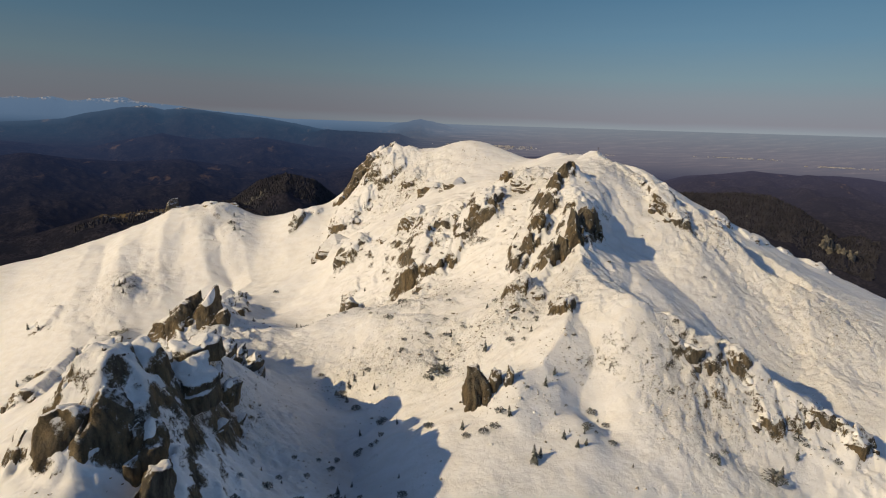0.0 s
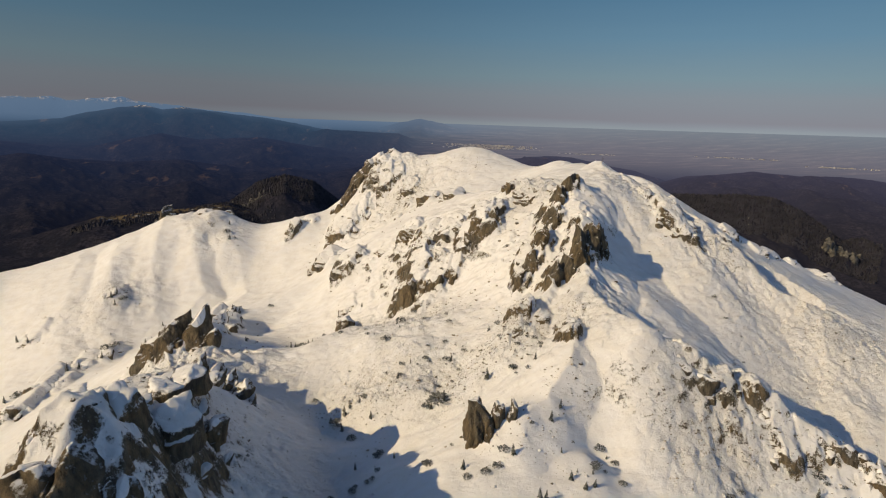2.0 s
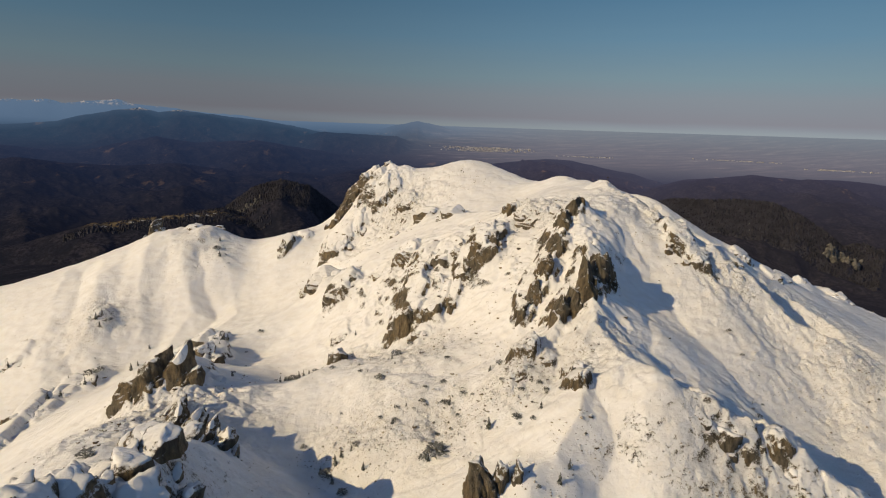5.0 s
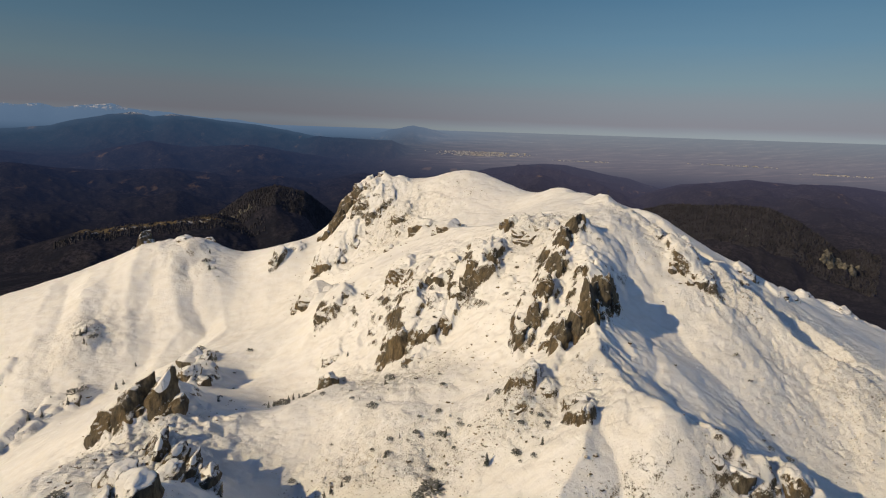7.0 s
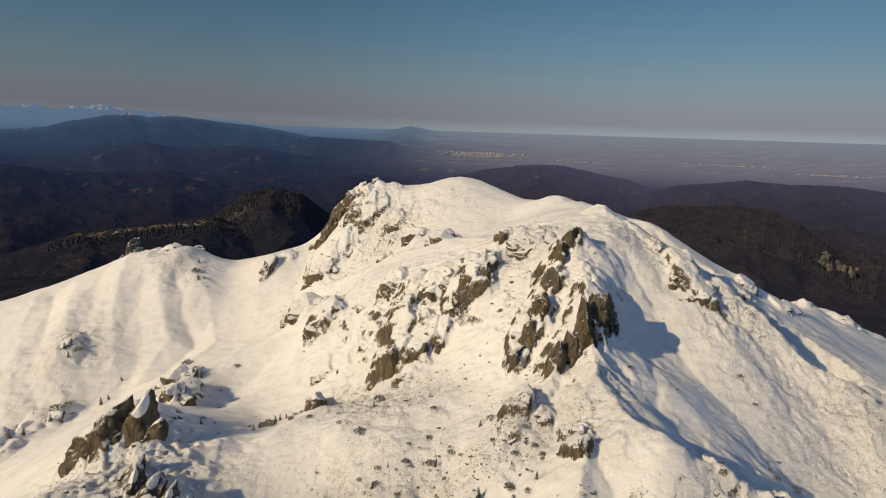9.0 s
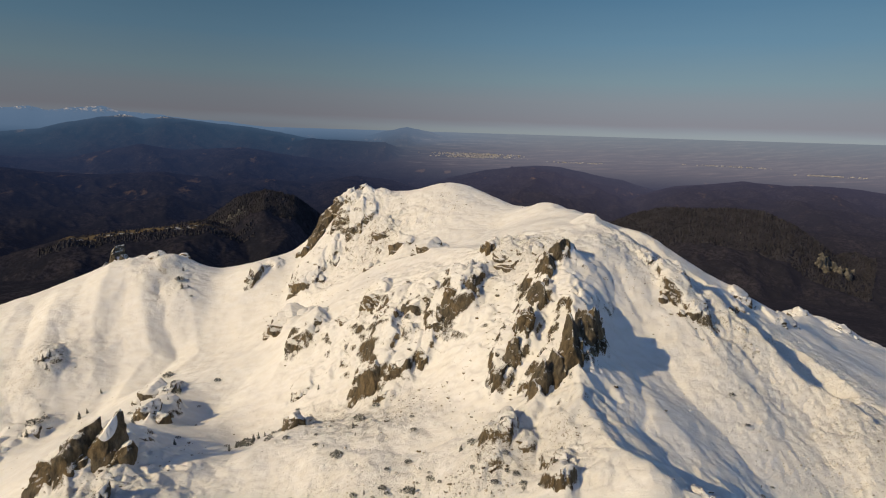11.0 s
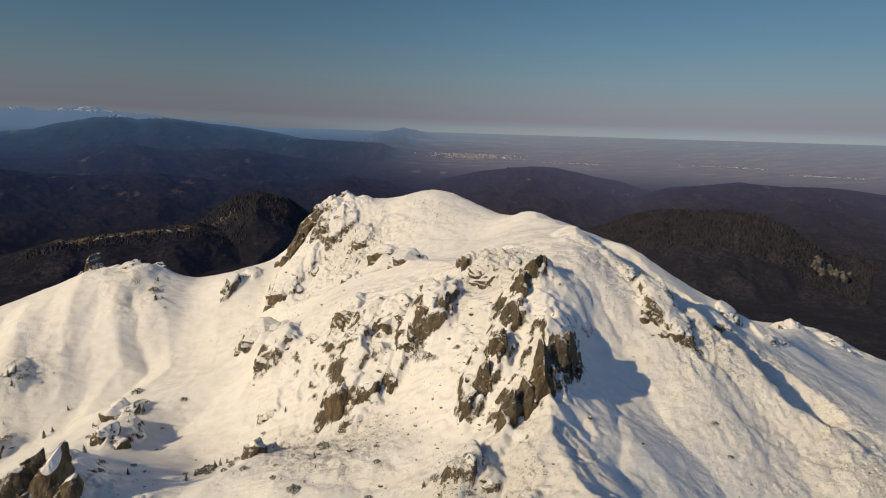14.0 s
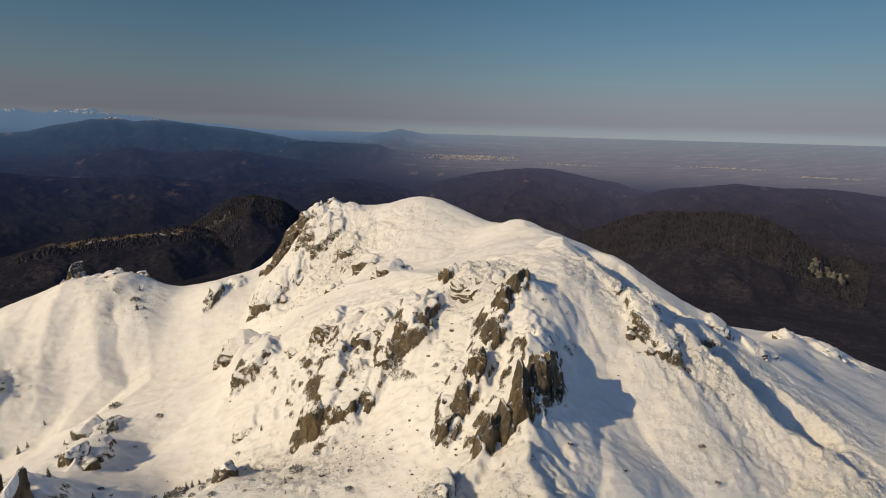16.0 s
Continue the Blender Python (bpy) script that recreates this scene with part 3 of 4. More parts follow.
def rock_skin(w, d, h, lean, seed, rings=18, around_=30):
    """A weathered block: broken faces, slanting flutes, ledges and worn edges; its back slopes up into the hill."""
    rng = random.Random(seed)
    planes = []
    k = rng.randint(6, 8)
    for i in range(k):
        a = 6.2832 * (i + rng.uniform(-0.3, 0.3)) / k
        planes.append((Vector((math.cos(a), math.sin(a), rng.uniform(0.0, 0.28))).normalized(), rng.uniform(0.75, 1.0)))
    for i in range(5):
        a = rng.uniform(0, 6.2832)
        planes.append((Vector((0.6 * math.cos(a) - 0.1, 0.5 * math.sin(a) - 0.2, rng.uniform(0.6, 1.4))).normalized(), rng.uniform(0.68, 0.92)))
    e = np.linspace(-0.6, 1.53, rings)[:, None] + np.zeros(around_)
    a = np.arange(around_) * (2 * math.pi / around_) + np.zeros((rings, 1))
    ux, uy, uz = np.cos(a) * np.cos(e), np.sin(a) * np.cos(e), np.sin(e)
    r = np.full(ux.shape, 1.35)
    for nrm, dist in planes:
        c = ux * nrm.x + uy * nrm.y + uz * nrm.z
        r = np.where(c > 0.02, np.minimum(r, dist / np.maximum(c, 0.02)), r)
    x, y, z = ux * r * 0.5 * w, uy * r * 0.5 * d, uz * r * h
    size = min(max(w, h), 26)
    # slanting flutes, deep joints, ledges, small breaks
    fx, fy = x + 0.32 * z + 7.7 * seed, y + 0.18 * z - 3.1 * seed
    flute = fbm(fx, fy, max(1.4, 0.19 * size), 3, seed % 97, 0.6)
    joint = np.clip(1 - np.abs(value_noise(fx / (0.18 * size), fy / (0.18 * size), seed % 89 + 5)) / 0.09, 0, 1)
    ledge = fbm(z * 1.0 + 0.2 * x, 0.3 * (x + y) + seed, max(1.4, 0.2 * size), 2, seed % 83 + 11)
    small = fbm(x + y * 0.7 + seed, z + y * 0.5, 1.3, 2, seed % 79 + 17)
    out = 1 + (0.30 * flute * size * 0.5 - 0.06 * joint * size + 0.16 * ledge * size * 0.5 + 0.35 * small) / np.maximum(0.5 * min(w, d), 1.0) * 0.75
    x, y, z = x * out, y * out, z * (0.75 + 0.25 * out)
    x, z = x + lean * np.maximum(z, -h * 0.2), z + 0.22 * y * (z > 0)
    return [list(zip(*row)) for row in zip(x.tolist(), y.tolist(), z.tolist())]


rock_seed = 100


def rock(parent, x, y, w, h, depth=0.9, lean=0.0, split=False, mat=mat_crag):
    """One rock of a crag; a wide one stands as several blocks side by side."""
    if w > 11 and split:
        k = int(math.ceil(w / 7.5))
        rng_ = random.Random(int(x * 31 + y))
        for i in range(k):
            f = (i + 0.5) / k - 0.5
            block(parent, x + f * w + rng_.uniform(-0.6, 0.6), y + rng_.uniform(-1.0, 2.0) + abs(f) * w * 0.35, w / k * rng_.uniform(1.15, 1.6),
                  h * rng_.uniform(0.68, 1.05) * (1 - 0.35 * abs(f)), depth * rng_.uniform(1.0, 1.5), lean + rng_.uniform(-0.06, 0.06), mat)
    else:
        block(parent, x, y, w, h, depth, lean, mat)


def block(parent, x, y, w, h, depth, lean, mat):
    """One weathered block, sunk into the slope, its front foot at (x, y)."""
    global rock_seed
    rock_seed += 1
    h = max(h * 0.85, 1.5)
    d = max(w * depth, 0.9 * h, 3.0)
    z = float(height(x, y, False)) - 0.05 * h
    fine = 1 if w * h > 140 else 0
    ob = part("rock", ring_mesh("rock", rock_skin(w * 1.1, d, h, lean, rock_seed, 20 + 14 * fine, 36 + 28 * fine)), mat, parent)
    ob.location = (x, y + d * 0.40, z)
    if w > 7.5 and 5 < h < 1.15 * w:
        top = rock_skin(w * 1.1, d, h, lean, rock_seed, 20 + 14 * fine, 36 + 28 * fine)[-6 - 3 * fine:]
        mid = sum((Vector(p) for p in top[0]), Vector()) / len(top[0])
        hood = []
        for i, row in enumerate(top):
            f = i / (len(top) - 1)
            hood.append([tuple(mid + (Vector(p) - mid) * (0.90 + 0.12 * min(1, f * 3)) + Vector((0, 0, -0.4 + 0.6 * min(1, f * 2.5)))) for p in row])
        part("snow_cap", ring_mesh("snow_cap", hood), mat_snow, ob, "cushion of wind-packed white snow")
    # broken pieces at its side
    rng_ = random.Random(rock_seed)
    for i in range(1 + (w > 8) + (w > 14)):
        f = rng_.uniform(0.28, 0.5)
        px, py = x + w * rng_.choice((-1, 1)) * rng_.uniform(0.3, 0.62), y + d * rng_.uniform(-0.05, 0.5)
        bit = part("rock", ring_mesh("rock", rock_skin(w * f, d * f * 1.3, h * f * 0.85, lean, rock_seed * 7 + i, 13, 20)), mat, parent)
        bit.location = (px, py + d * f * 0.3, 0.5 * float(height(px, py)) + 0.5 * float(height(px, py, False)))
    return ob


def crag(label, rocks, name="rock_outcrop", lean=0.0, depth=0.9, split=False, group="crags of the ridge", mat=mat_crag):
    base = new(name)
    tagged(base, label, "rock", group)
    for x, y, w_, h_ in rocks:
        rock(base, x, y, w_, h_, depth, lean, split, mat)
    return base


RIB_TREES = [(21, 237, 5.2), (2, 237, 5.8), (4, 237, 4.3), (-1, 236, 3.4), (-38, 250, 4.7), (-41, 247, 4.1), (-38, 242, 3.5), (-36, 252, 3.1), (-32, 252, 3.1), (-44, 250, 3.1), (-16, 258, 3.1), (-15, 259, 2.6), (7, 262, 3.6), (24, 272, 3.2), (28, 271, 2.6), (31, 236, 2.8), (39, 233, 3.2), (36, 230, 2.3), (13, 265, 2.6), (5, 263, 2.6), (-26, 242, 3.5), (-33, 236, 3.0), (-24, 286, 3.4), (-19, 320, 3.8), (-12, 329, 2.6), (-3, 237, 2.9), (-30, 253, 2.6)]
APRON_TREES = [(33, 175, 6.5), (35, 177, 4.3), (44, 184, 3.6), (48, 181, 3.2), (51, 182, 3.2), (53, 189, 2.9), (61, 195, 2.1), (57, 200, 2.5), (44, 206, 3.4), (40, 201, 3.7), (26, 189, 4.4), (23, 191, 3.6), (21, 187, 2.4), (17, 185, 2.4), (98, 185, 3.1), (102, 190, 2.7), (130, 193, 4.3), (133, 199, 3.4), (118, 186, 6.9), (121, 187, 5.6), (97, 187, 2.6)]
SHADE_TREES = [(-30, 167, 4.1), (-30, 173, 3.1), (-27, 168, 3.0), (-35, 153, 2.5), (-38, 154, 2.1), (-28, 203, 2.7), (-29, 218, 3.3), (-21, 221, 2.9), (-20, 222, 2.4), (-14, 214, 3.2), (-9, 168, 2.7), (-25, 153, 3.5), (-28, 155, 3.2), (-40, 191, 1.7), (-47, 185, 1.6), (-23, 174, 1.6), (-23, 205, 1.8), (-21, 205, 1.8), (-27, 205, 1.8), (-2, 197, 2.5), (-1, 196, 2.5), (10, 188, 3.6), (11, 184, 2.8), (-51, 139, 2.6), (-53, 149, 1.7), (-48, 157, 2.5)]
BOWL_TREES = [(-168, 463, 6.1), (-139, 395, 3.6), (-136, 396, 5.8), (-132, 397, 4.3), (-114, 408, 2.9), (-103, 322, 3.5), (-78, 337, 4.8), (-76, 341, 4.2), (-74, 344, 4.2), (-72, 345, 3.6), (-69, 346, 3.0), (-79, 333, 4.1), (-79, 323, 4.0), (-60, 343, 2.9), (-46, 367, 3.1), (-55, 359, 2.4), (-20, 306, 3.4), (-125, 329, 4.3), (-139, 365, 3.4), (-140, 383, 2.8), (-219, 470, 3.8), (-223, 449, 5.5), (-220, 453, 4.6)]
WEST_TREES = [(-265, 481, 7.5), (-262, 485, 6.4), (-260, 477, 5.3), (-256, 482, 5.3), (-247, 431, 8.9), (-248, 441, 6.0), (-243, 444, 5.0), (-195, 554, 5.6), (-189, 544, 5.5), (-196, 565, 4.6), (-293, 405, 7.1), (-301, 402, 7.1), (-119, 222, 4.0), (-320, 458, 7.7), (-333, 464, 6.8), (-133, 548, 4.3), (-263, 414, 5.9), (-258, 420, 4.9), (-133, 394, 4.1), (-135, 388, 4.0), (-73, 240, 3.0)]
crag("smooth grey cliff face under the pointed side summit", CLIFF_FACE, "cliff", 0.28, 0.8, mat=mat_slab)
crag("snow-plastered grey cliff that forms the pointed side summit", SUMMIT, "cliff", depth=0.8, mat=mat_face)
for spot in UPPER:
    crag("low grey-brown rock half buried in the snow slope", [spot], "rock_outcrop", depth=1.1, mat=mat_face)
crag("broken conglomerate crag with a bare tan face and snowy ledges", MIDDLE, depth=0.9, mat=mat_face)
crag("row of fluted brown rock pillars crusted with snow", PILLARS[:3], "rock_pillars", 0.14, 0.8, mat=mat_slab)
crag("cluster of tall rounded rock pillars with white tops", PILLARS[3:6], "rock_pillars", 0.14, 0.8, mat=mat_slab)
crag("tallest dark fluted rock towers on the spur", PILLARS[6:9], "rock_pillars", 0.12, 0.9, mat=mat_slab)
crag("narrow dark rock fins below the towers", PILLARS[9:], "rock_pillars", 0.12, 0.8, mat=mat_slab)
for spot in LOWER:
    crag("isolated brown rock knob standing out of smooth snow", [spot], mat=mat_face)
crag("layered dark ledges on the lumpy snow flank", EAST[:3], depth=0.7)
crag("small dark boulder on the east crest", EAST[3:4])
crag("snow-crusted rocks on the shaded side of the crest", EAST[4:7], depth=0.8)
crag("two snow-capped boulders on the shaded slope", EAST[7:], depth=0.8)
crag("small white-crusted rocks on the far shoulder", FAR_EAST)
crag("frost-covered pinnacles on the west crest", WEST_RIDGE, "rock_pinnacle", depth=0.7, mat=mat_face)
crag("steep dark slabs leaning against each other, streaked with snow", SLAB, "rock_slab", 0.22, 0.8, mat=mat_slab)
crag("slanting snow-streaked rock ribs below the dark slabs", BELOW_SLAB, depth=1.5, lean=0.3, mat=mat_slab)
crag("jagged dark crag partly in shade, crusted with snow", FORE[:6], depth=0.9, lean=0.08, mat=mat_slab)
crag("snow-buried rocks along the crest behind the dark crag", FORE[6:], depth=1.0, lean=0.08)
crag("brown rocks at the foot of the western slope", LEFT_LOW)
crag("tan rock tower with a snowy back", TOWER[:1], "rock_tower", 0.05, 0.9, mat=mat_slab)
crag("dark stump beside the tan tower", TOWER[1:], "rock_tower")
crag("dark broken rock step on the crest of the spur", SPUR[:2], depth=0.8, mat=mat_face)
crag("rounded brown rock with a snowy hood", SPUR[2:3], "rock_pillar", -0.05, mat=mat_face)
crag("snow-hooded boulders along the edge of the spur", SPUR[3:6] + SPUR[8:9], depth=0.9, split=True)
crag("two big brown boulders at the end of the spur", SPUR[6:8], depth=0.8, mat=mat_face)
for spot in WEST_ROCKS:
    crag("snow-smothered rock mound with shrubs on the western slope", [spot], depth=1.0)
for spot in KNOB:
    crag("dark rock rib among snow and low shrubs", [spot])


# ---- trees and shrubs ----
def blades(name, stems, seed, mat):
    """A crown: many small drooping twigs (x, y, z, out, down, length) as bent slips."""
    rng = random.Random(seed)
    verts, faces = [], []
    for x, y, z, a, droop, ln in stems:
        c, s = math.cos(a), math.sin(a)
        wd = ln * rng.uniform(0.22, 0.34)
        k = len(verts)
        verts += [(x - s * wd * 0.3, y + c * wd * 0.3, z), (x + s * wd * 0.3, y - c * wd * 0.3, z),
                  (x + c * ln * 0.55 + s * wd, y + s * ln * 0.55 - c * wd, z + ln * (0.10 - droop * 0.4)),
                  (x + c * ln * 0.55 - s * wd, y + s * ln * 0.55 + c * wd, z + ln * (0.10 - droop * 0.4)),
                  (x + c * ln, y + s * ln, z - ln * droop)]
        faces += [(k, k + 1, k + 2, k + 3), (k + 3, k + 2, k + 4)]
    me = bpy.data.meshes.new(name)
    me.from_pydata(verts, [], faces)
    me.materials.append(mat)
    return me


def spruce(seed):
    """A small mountain spruce one metre tall, scaled where it stands."""
    rng = random.Random(seed)
    base = new("spruce_tree")
    trunk = [[(0.035 * (1 - t) * math.cos(6.2832 * j / 6) + 0.004, 0.035 * (1 - t) * math.sin(6.2832 * j / 6), -0.12 + 1.1 * t) for j in range(6)] for t in (0, 0.4, 0.8, 0.97)]
    part("trunk", ring_mesh("trunk", trunk), mat_bark, base, "thin brown trunk")
    stems = []
    for i in range(150):
        t = rng.uniform(0.04, 0.99) ** 0.9
        stems.append((0, 0, t, rng.uniform(0, 6.283), rng.uniform(0.15, 0.6), (0.30 * (1 - t) + 0.035) * rng.uniform(0.6, 1.15)))
    part("crown", blades("crown", stems, seed, mat_needle), mat_needle, base, "dark green needles dusted with snow")
    return base


def bush(seed):
    """A dwarf pine: branches that rise from one place."""
    rng = random.Random(seed)
    base = new("dwarf_pine")
    stems = []
    for i in range(130):
        a, r = rng.uniform(0, 6.283), 0.62 * rng.uniform(0, 1) ** 0.6
        stems.append((r * math.cos(a), r * math.sin(a), max(0.02, 0.75 * (1 - r) * rng.uniform(0.2, 1.1)), a + rng.uniform(-0.8, 0.8), rng.uniform(-0.7, 0.3), rng.uniform(0.14, 0.34)))
    part("crown", blades("crown", stems, seed, mat_needle), mat_needle, base)
    stem = [[(0.05 * math.cos(6.2832 * j / 5), 0.05 * math.sin(6.2832 * j / 5), z) for j in range(5)] for z in (-0.2, 0.2, 0.45)]
    part("stem", ring_mesh("stem", stem), mat_bark, base, "bent brown stem")
    return base


rng = random.Random(5)
trees = [spruce(k) for k in (1, 2, 3)]
bushes = [bush(k) for k in (4, 5, 6)]
for t in trees:
    tagged(t, "small dark green spruce standing in the snow", "tree", "spruces on the slope")
for b in bushes:
    tagged(b, "low dark dwarf pine poking out of the snow", "shrub", "dwarf pines on the slope")
first = {}


def plant(x, y, h, kind=None):
    pool = kind or (trees if h > 2.9 and rng.random() < 0.75 else bushes)
    k = rng.randrange(len(pool))
    tall = h * rng.uniform(0.9, 1.1) * (1.0 if pool is trees else 0.85)
    wide = tall * (rng.uniform(0.8, 1.1) if pool is trees else rng.uniform(0.9, 1.3))
    m = pose(x, y, float(height(x, y)) - 0.02 * tall, rng.uniform(-4, 4), rng.uniform(-4, 4), rng.uniform(0, 360)) @ Matrix.Diagonal((wide, wide, tall, 1))
    ob = pool[k]
    if ob in first:
        copy_thing(ob, m)
    else:
        first[ob] = m


for spots in (RIB_TREES, APRON_TREES, SHADE_TREES, BOWL_TREES, WEST_TREES):
    for x, y, h in spots:
        plant(x, y, min(h, 6.0))
# smaller ones between: centre, spread along x and y, number
for cx, cy, sx, sy, count in ((0, 262, 38, 16, 26), (38, 245, 16, 18, 12), (-30, 175, 22, 22, 14), (50, 190, 28, 10, 10), (-75, 338, 16, 10, 10), (120, 195, 22, 8, 8),
                              (-255, 470, 14, 25, 10), (-190, 548, 8, 12, 6), (-20, 305, 30, 25, 8), (135, 262, 10, 25, 8), (-130, 385, 20, 25, 8), (-100, 215, 14, 22, 8)):
    for _ in range(count):
        plant(cx + rng.gauss(0, sx * 0.6), cy + rng.gauss(0, sy * 0.6), rng.uniform(1.0, 2.3), bushes if rng.random() < 0.7 else trees)


for ob, m in first.items():
    ob.matrix_basis = m


def scatter_lumps(name, zones, mat, seed, sizes):
    """Small crusted tufts and stones, too many to count, in one mesh."""
    g = np.random.default_rng(seed)
    px, py = [], []
    for zx, zy, sx, sy, count in zones:
        px.append(g.normal(zx, sx, count)), py.append(g.normal(zy, sy, count))
    px, py = np.concatenate(px), np.concatenate(py)
    keep = fbm(px, py, 22, 3, 53) > -0.02
    px, py = px[keep], py[keep]
    n = len(px)
    pz = height(px, py)
    s = g.uniform(*sizes, n) * (0.45 + 1.3 * g.random(n) ** 4)
    unit = np.array([(1, 0, 0), (0.45, 0.85, 0.1), (-0.5, 0.8, 0), (-1, 0.05, 0.05), (-0.45, -0.85, 0), (0.5, -0.8, 0.1), (0, 0, 0.75), (0, 0, -0.5)], float)
    tri = np.array([(0, 1, 6), (1, 2, 6), (2, 3, 6), (3, 4, 6), (4, 5, 6), (5, 0, 6), (1, 0, 7), (2, 1, 7), (3, 2, 7), (4, 3, 7), (5, 4, 7), (0, 5, 7)])
    v = unit[None] * g.uniform(0.65, 1.35, (n, 8, 3)) * s[:, None, None]
    v += np.stack([px, py, pz], -1)[:, None]
    f = (tri[None] + 8 * np.arange(n)[:, None, None]).reshape(-1, 3)
    me = bpy.data.meshes.new(name)
    me.from_pydata(v.reshape(-1, 3).tolist(), [], f.tolist())
    me.polygons.foreach_set("use_smooth", [True] * len(f))
    me.materials.append(mat)
    return new(name, me)


tagged(scatter_lumps("snowy_tufts", [(185, 300, 26, 24, 3200), (155, 340, 22, 22, 1800), (10, 262, 32, 20, 1500), (55, 238, 16, 18, 800), (-15, 340, 26, 16, 900),
                                     (-20, 550, 40, 26, 1500), (120, 380, 20, 20, 700), (70, 195, 40, 14, 900), (-60, 200, 30, 40, 700), (-270, 480, 40, 40, 900)],
                     mat_tuft, 8, (0.2, 0.55)),
       "frosted grass tufts and juniper mounds under thin snow", "shrubs", kind="stuff")
tagged(scatter_lumps("dark_tufts", [(-42, 256, 8, 5, 160), (-20, 248, 12, 5, 260), (4, 242, 9, 5, 260), (24, 250, 8, 6, 260), (42, 266, 9, 9, 300), (58, 248, 8, 14, 320), (50, 222, 7, 10, 200),
                                    (-68, 348, 14, 5, 120), (-35, 335, 12, 6, 140), (-5, 325, 14, 10, 220), (185, 290, 22, 26, 700), (140, 262, 10, 24, 160), (35, 195, 16, 8, 200), (90, 195, 25, 8, 260), (-262, 484, 12, 14, 160), (-200, 552, 10, 12, 100), (20, 545, 40, 20, 260)],
                     mat_scrub, 14, (0.2, 0.5)),
       "dark juniper and grass tufts poking through the snow", "shrubs", kind="stuff")
tagged(scatter_lumps("loose_stones", [(0, 345, 22, 20, 800), (58, 300, 12, 28, 500), (-48, 560, 24, 26, 800), (-60, 490, 40, 40, 300), (115, 212, 26, 9, 250), (-85, 170, 18, 40, 500), (-115, 270, 20, 28, 600), (45, 245, 16, 14, 250), (135, 335, 12, 12, 200), (50, 385, 20, 12, 120)],
                     mat_stone, 9, (0.25, 0.8)),
       "scattered small stones breaking through the snow", "stones", kind="stuff")


# ---- forest on the two dark hills ----
def forest(name, zones, seed):
    """Far trees, too many to count: small cones on the hills."""
    g = np.random.default_rng(seed)
    aa, rr = [], []
    for a0, a1, r0, r1, count in zones:
        aa.append(g.uniform(a0, a1, count)), rr.append(g.uniform(r0, r1, count))
    aa, rr = np.concatenate(aa), np.concatenate(rr)
    z = land_height(aa, rr)
    x, y, _ = polar(aa, rr, 0)
    n = len(x)
    hgt, wid = g.uniform(3.5, 7.5, n), g.uniform(2.5, 5.0, n)
    ang = np.arange(5) * 2 * math.pi / 5
    v = np.zeros((n, 6, 3))
    v[:, :5, 0] = x[:, None] + wid[:, None] * np.cos(ang) * g.uniform(0.6, 1.3, (n, 5))
    v[:, :5, 1] = y[:, None] + wid[:, None] * np.sin(ang) * g.uniform(0.6, 1.3, (n, 5))
    v[:, :5, 2] = z[:, None] - 1.0
    v[:, 5] = np.stack([x, y, z + hgt], -1)
    f = (np.array([(i, (i + 1) % 5, 5) for i in range(5)])[None] + 6 * np.arange(n)[:, None, None]).reshape(-1, 3)
    me = bpy.data.meshes.new(name)
    me.from_pydata(v.reshape(-1, 3).tolist(), [], f.tolist())
    me.materials.append(mat_forest)
    return new(name, me)


tagged(forest("forest", [(16, 38.5, 1720, 2010, 11000), (-23, -7, 1760, 2010, 6500), (-33, -16, 1690, 1735, 700), (-30, -20, 1740, 1790, 130)], 3),
       "dark leafless and spruce forest on the hills", "forest", kind="stuff")


def far_cliff(a, r, wide, high, count, seed, label):
    """Pale limestone faces that show through the forest."""
    g = random.Random(seed)
    base = tagged(new("limestone_cliff"), label, "cliff", "cliffs in the forest")
    for i in range(count):
        ai, ri = a + g.uniform(-wide, wide), r + g.uniform(-25, 25)
        z = float(land_height(np.array([ai]), np.array([ri]))[0])
        x, y, _ = polar(ai, ri, 0)
        hh = high * g.uniform(0.5, 1.1)
        ob = part("rock_face", ring_mesh("rock_face", rock_skin(hh * g.uniform(0.5, 1.0), hh * 0.6, hh, 0.0, seed * 50 + i, 10, 16)), mat_limestone, base)
        ob.location = (x, y, z - hh * 0.15)
    return base


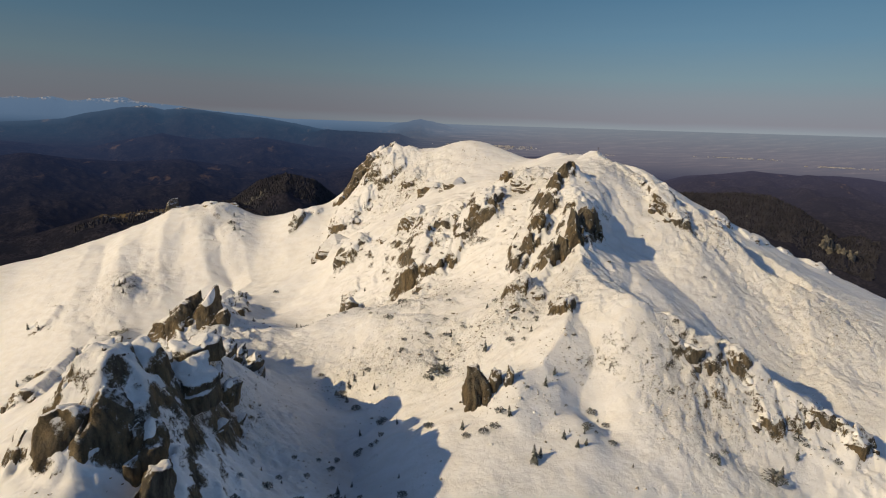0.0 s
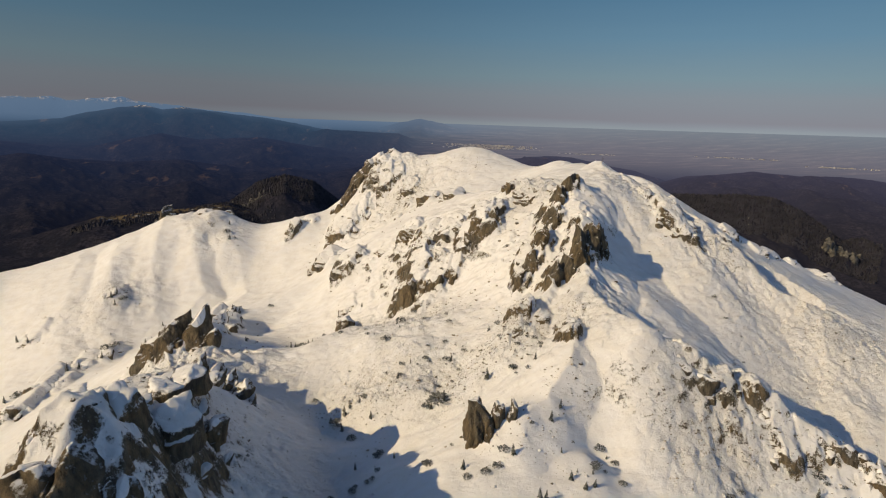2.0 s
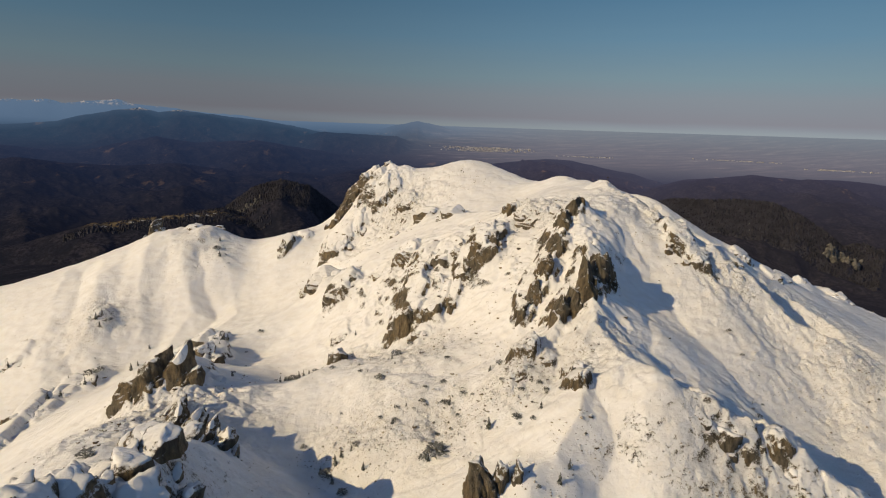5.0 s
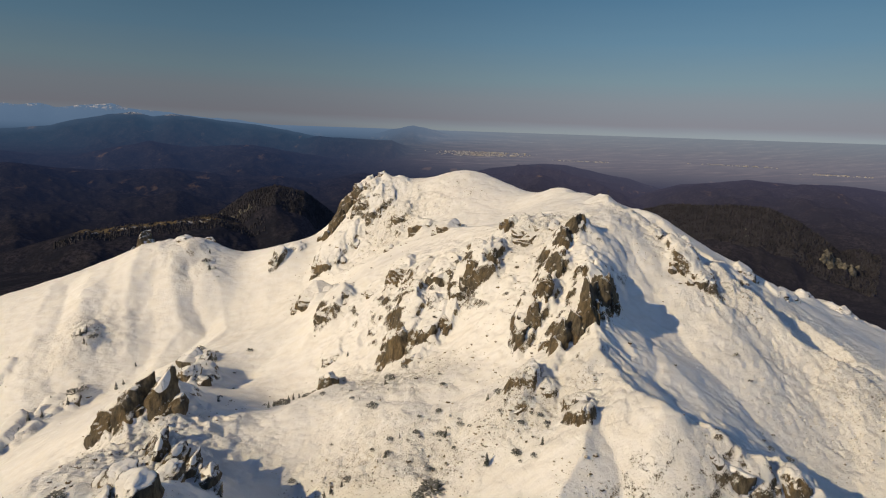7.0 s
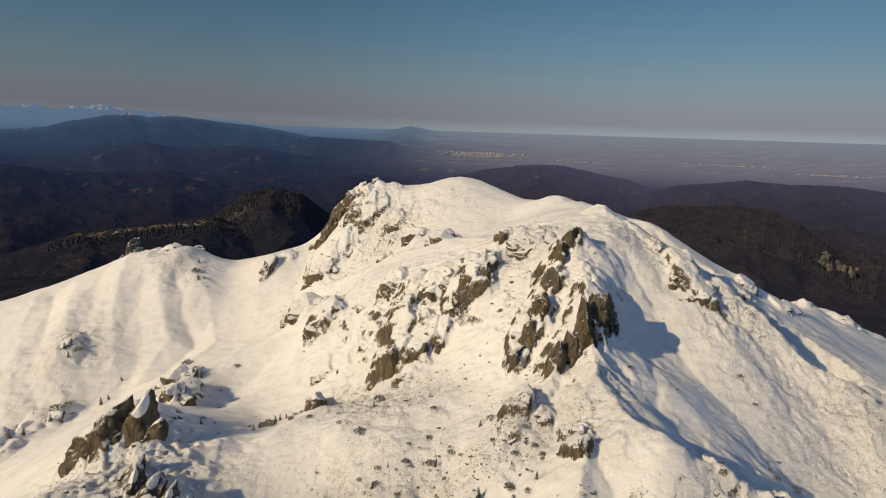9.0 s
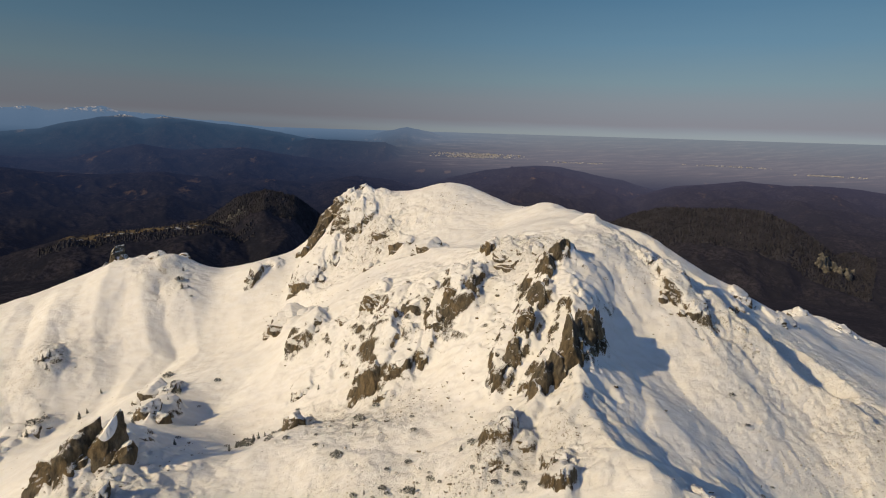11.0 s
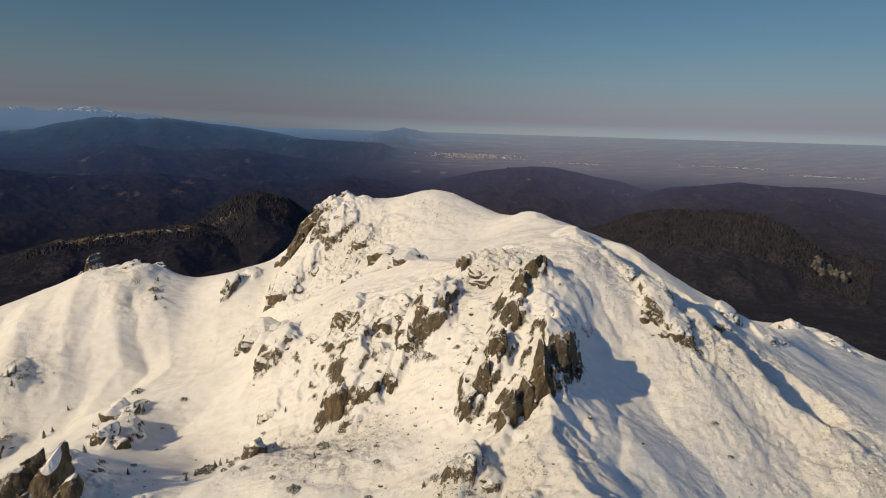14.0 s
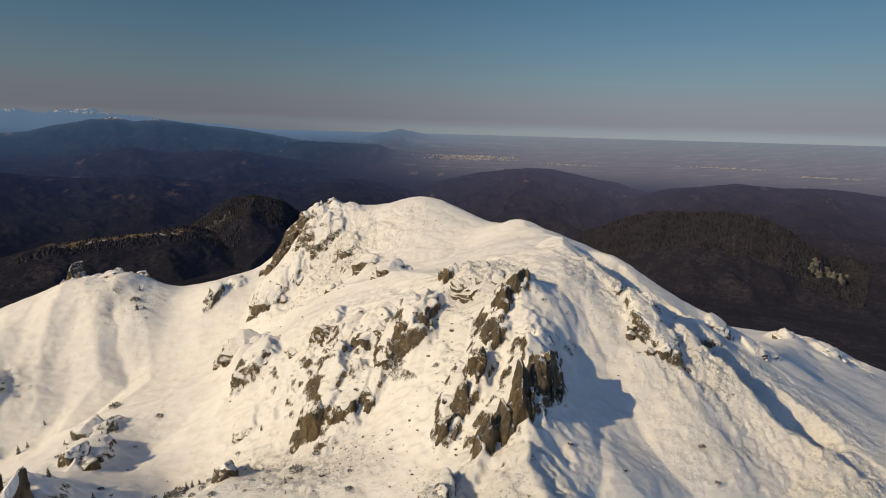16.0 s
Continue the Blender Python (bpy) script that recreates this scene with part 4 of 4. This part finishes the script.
far_cliff(35.9, 1825, 1.3, 26, 30, 21, "pale limestone cliff below the forested hilltop")
far_cliff(28.5, 1800, 0.5, 7, 5, 22, "small pale rock faces among bare trees")
far_cliff(-18.3, 1850, 1.6, 13, 40, 23, "light grey rock faces among snow and trees")


# ---- towns on the plain ----
def town(name, zones, seed):
    """Far houses, too small to count."""
    g = np.random.default_rng(seed)
    verts, faces = [], []
    for a0, a1, r0, r1, count in zones:
        for _ in range(count):
            a, r = g.normal((a0 + a1) / 2, (a1 - a0) / 4), g.uniform(r0, r1)
            x, y, _ = polar(a, r, 0)
            z = float(land_height(np.array([a]), np.array([r]))[0])
            wx, wy, h = g.uniform(4, 13), g.uniform(4, 9), g.uniform(1.5, 5)
            k = len(verts)
            verts += [(x + sx * wx / 2, y + sy * wy / 2, z + sz) for sz in (-6, h) for sx, sy in ((-1, -1), (1, -1), (1, 1), (-1, 1))]
            faces += [(k, k + 1, k + 5, k + 4), (k + 1, k + 2, k + 6, k + 5), (k + 2, k + 3, k + 7, k + 6), (k + 3, k, k + 4, k + 7), (k + 4, k + 5, k + 6, k + 7)]
    me = bpy.data.meshes.new(name)
    me.from_pydata(verts, [], faces)
    me.materials.append(mat_town)
    return new(name, me)


tagged(town("town", [(1.0, 8.5, 4080, 4230, 420), (32.5, 36.5, 3960, 3985, 60), (24, 30, 4100, 4120, 50), (11, 17, 4010, 4030, 40)], 12),
       "pale houses of towns far out on the plain", "town", kind="stuff")

# ---- marker on the east summit ----
marker = tagged(new("summit_marker"), "thin dark post with a small board on the snowy east summit", "signpost")
marker.location = (107, 410, float(height(107, 410)))
post = [[(0.14 * math.cos(6.2832 * j / 8), 0.14 * math.sin(6.2832 * j / 8), z) for j in range(8)] for z in (-0.8, 0.8, 2.6)]
part("post", ring_mesh("post", post), mat_bark, marker)
board = bmesh.new()
bmesh.ops.create_cube(board, size=1.0, matrix=pose(0, -0.16, 2.2) @ Matrix.Diagonal((0.9, 0.08, 0.4, 1)))
bmesh.ops.bevel(board, geom=board.edges[:], offset=0.02, segments=1, affect="EDGES")
plate = bpy.data.meshes.new("board")
board.to_mesh(plate)
board.free()
part("board", plate, mat_bark, marker)
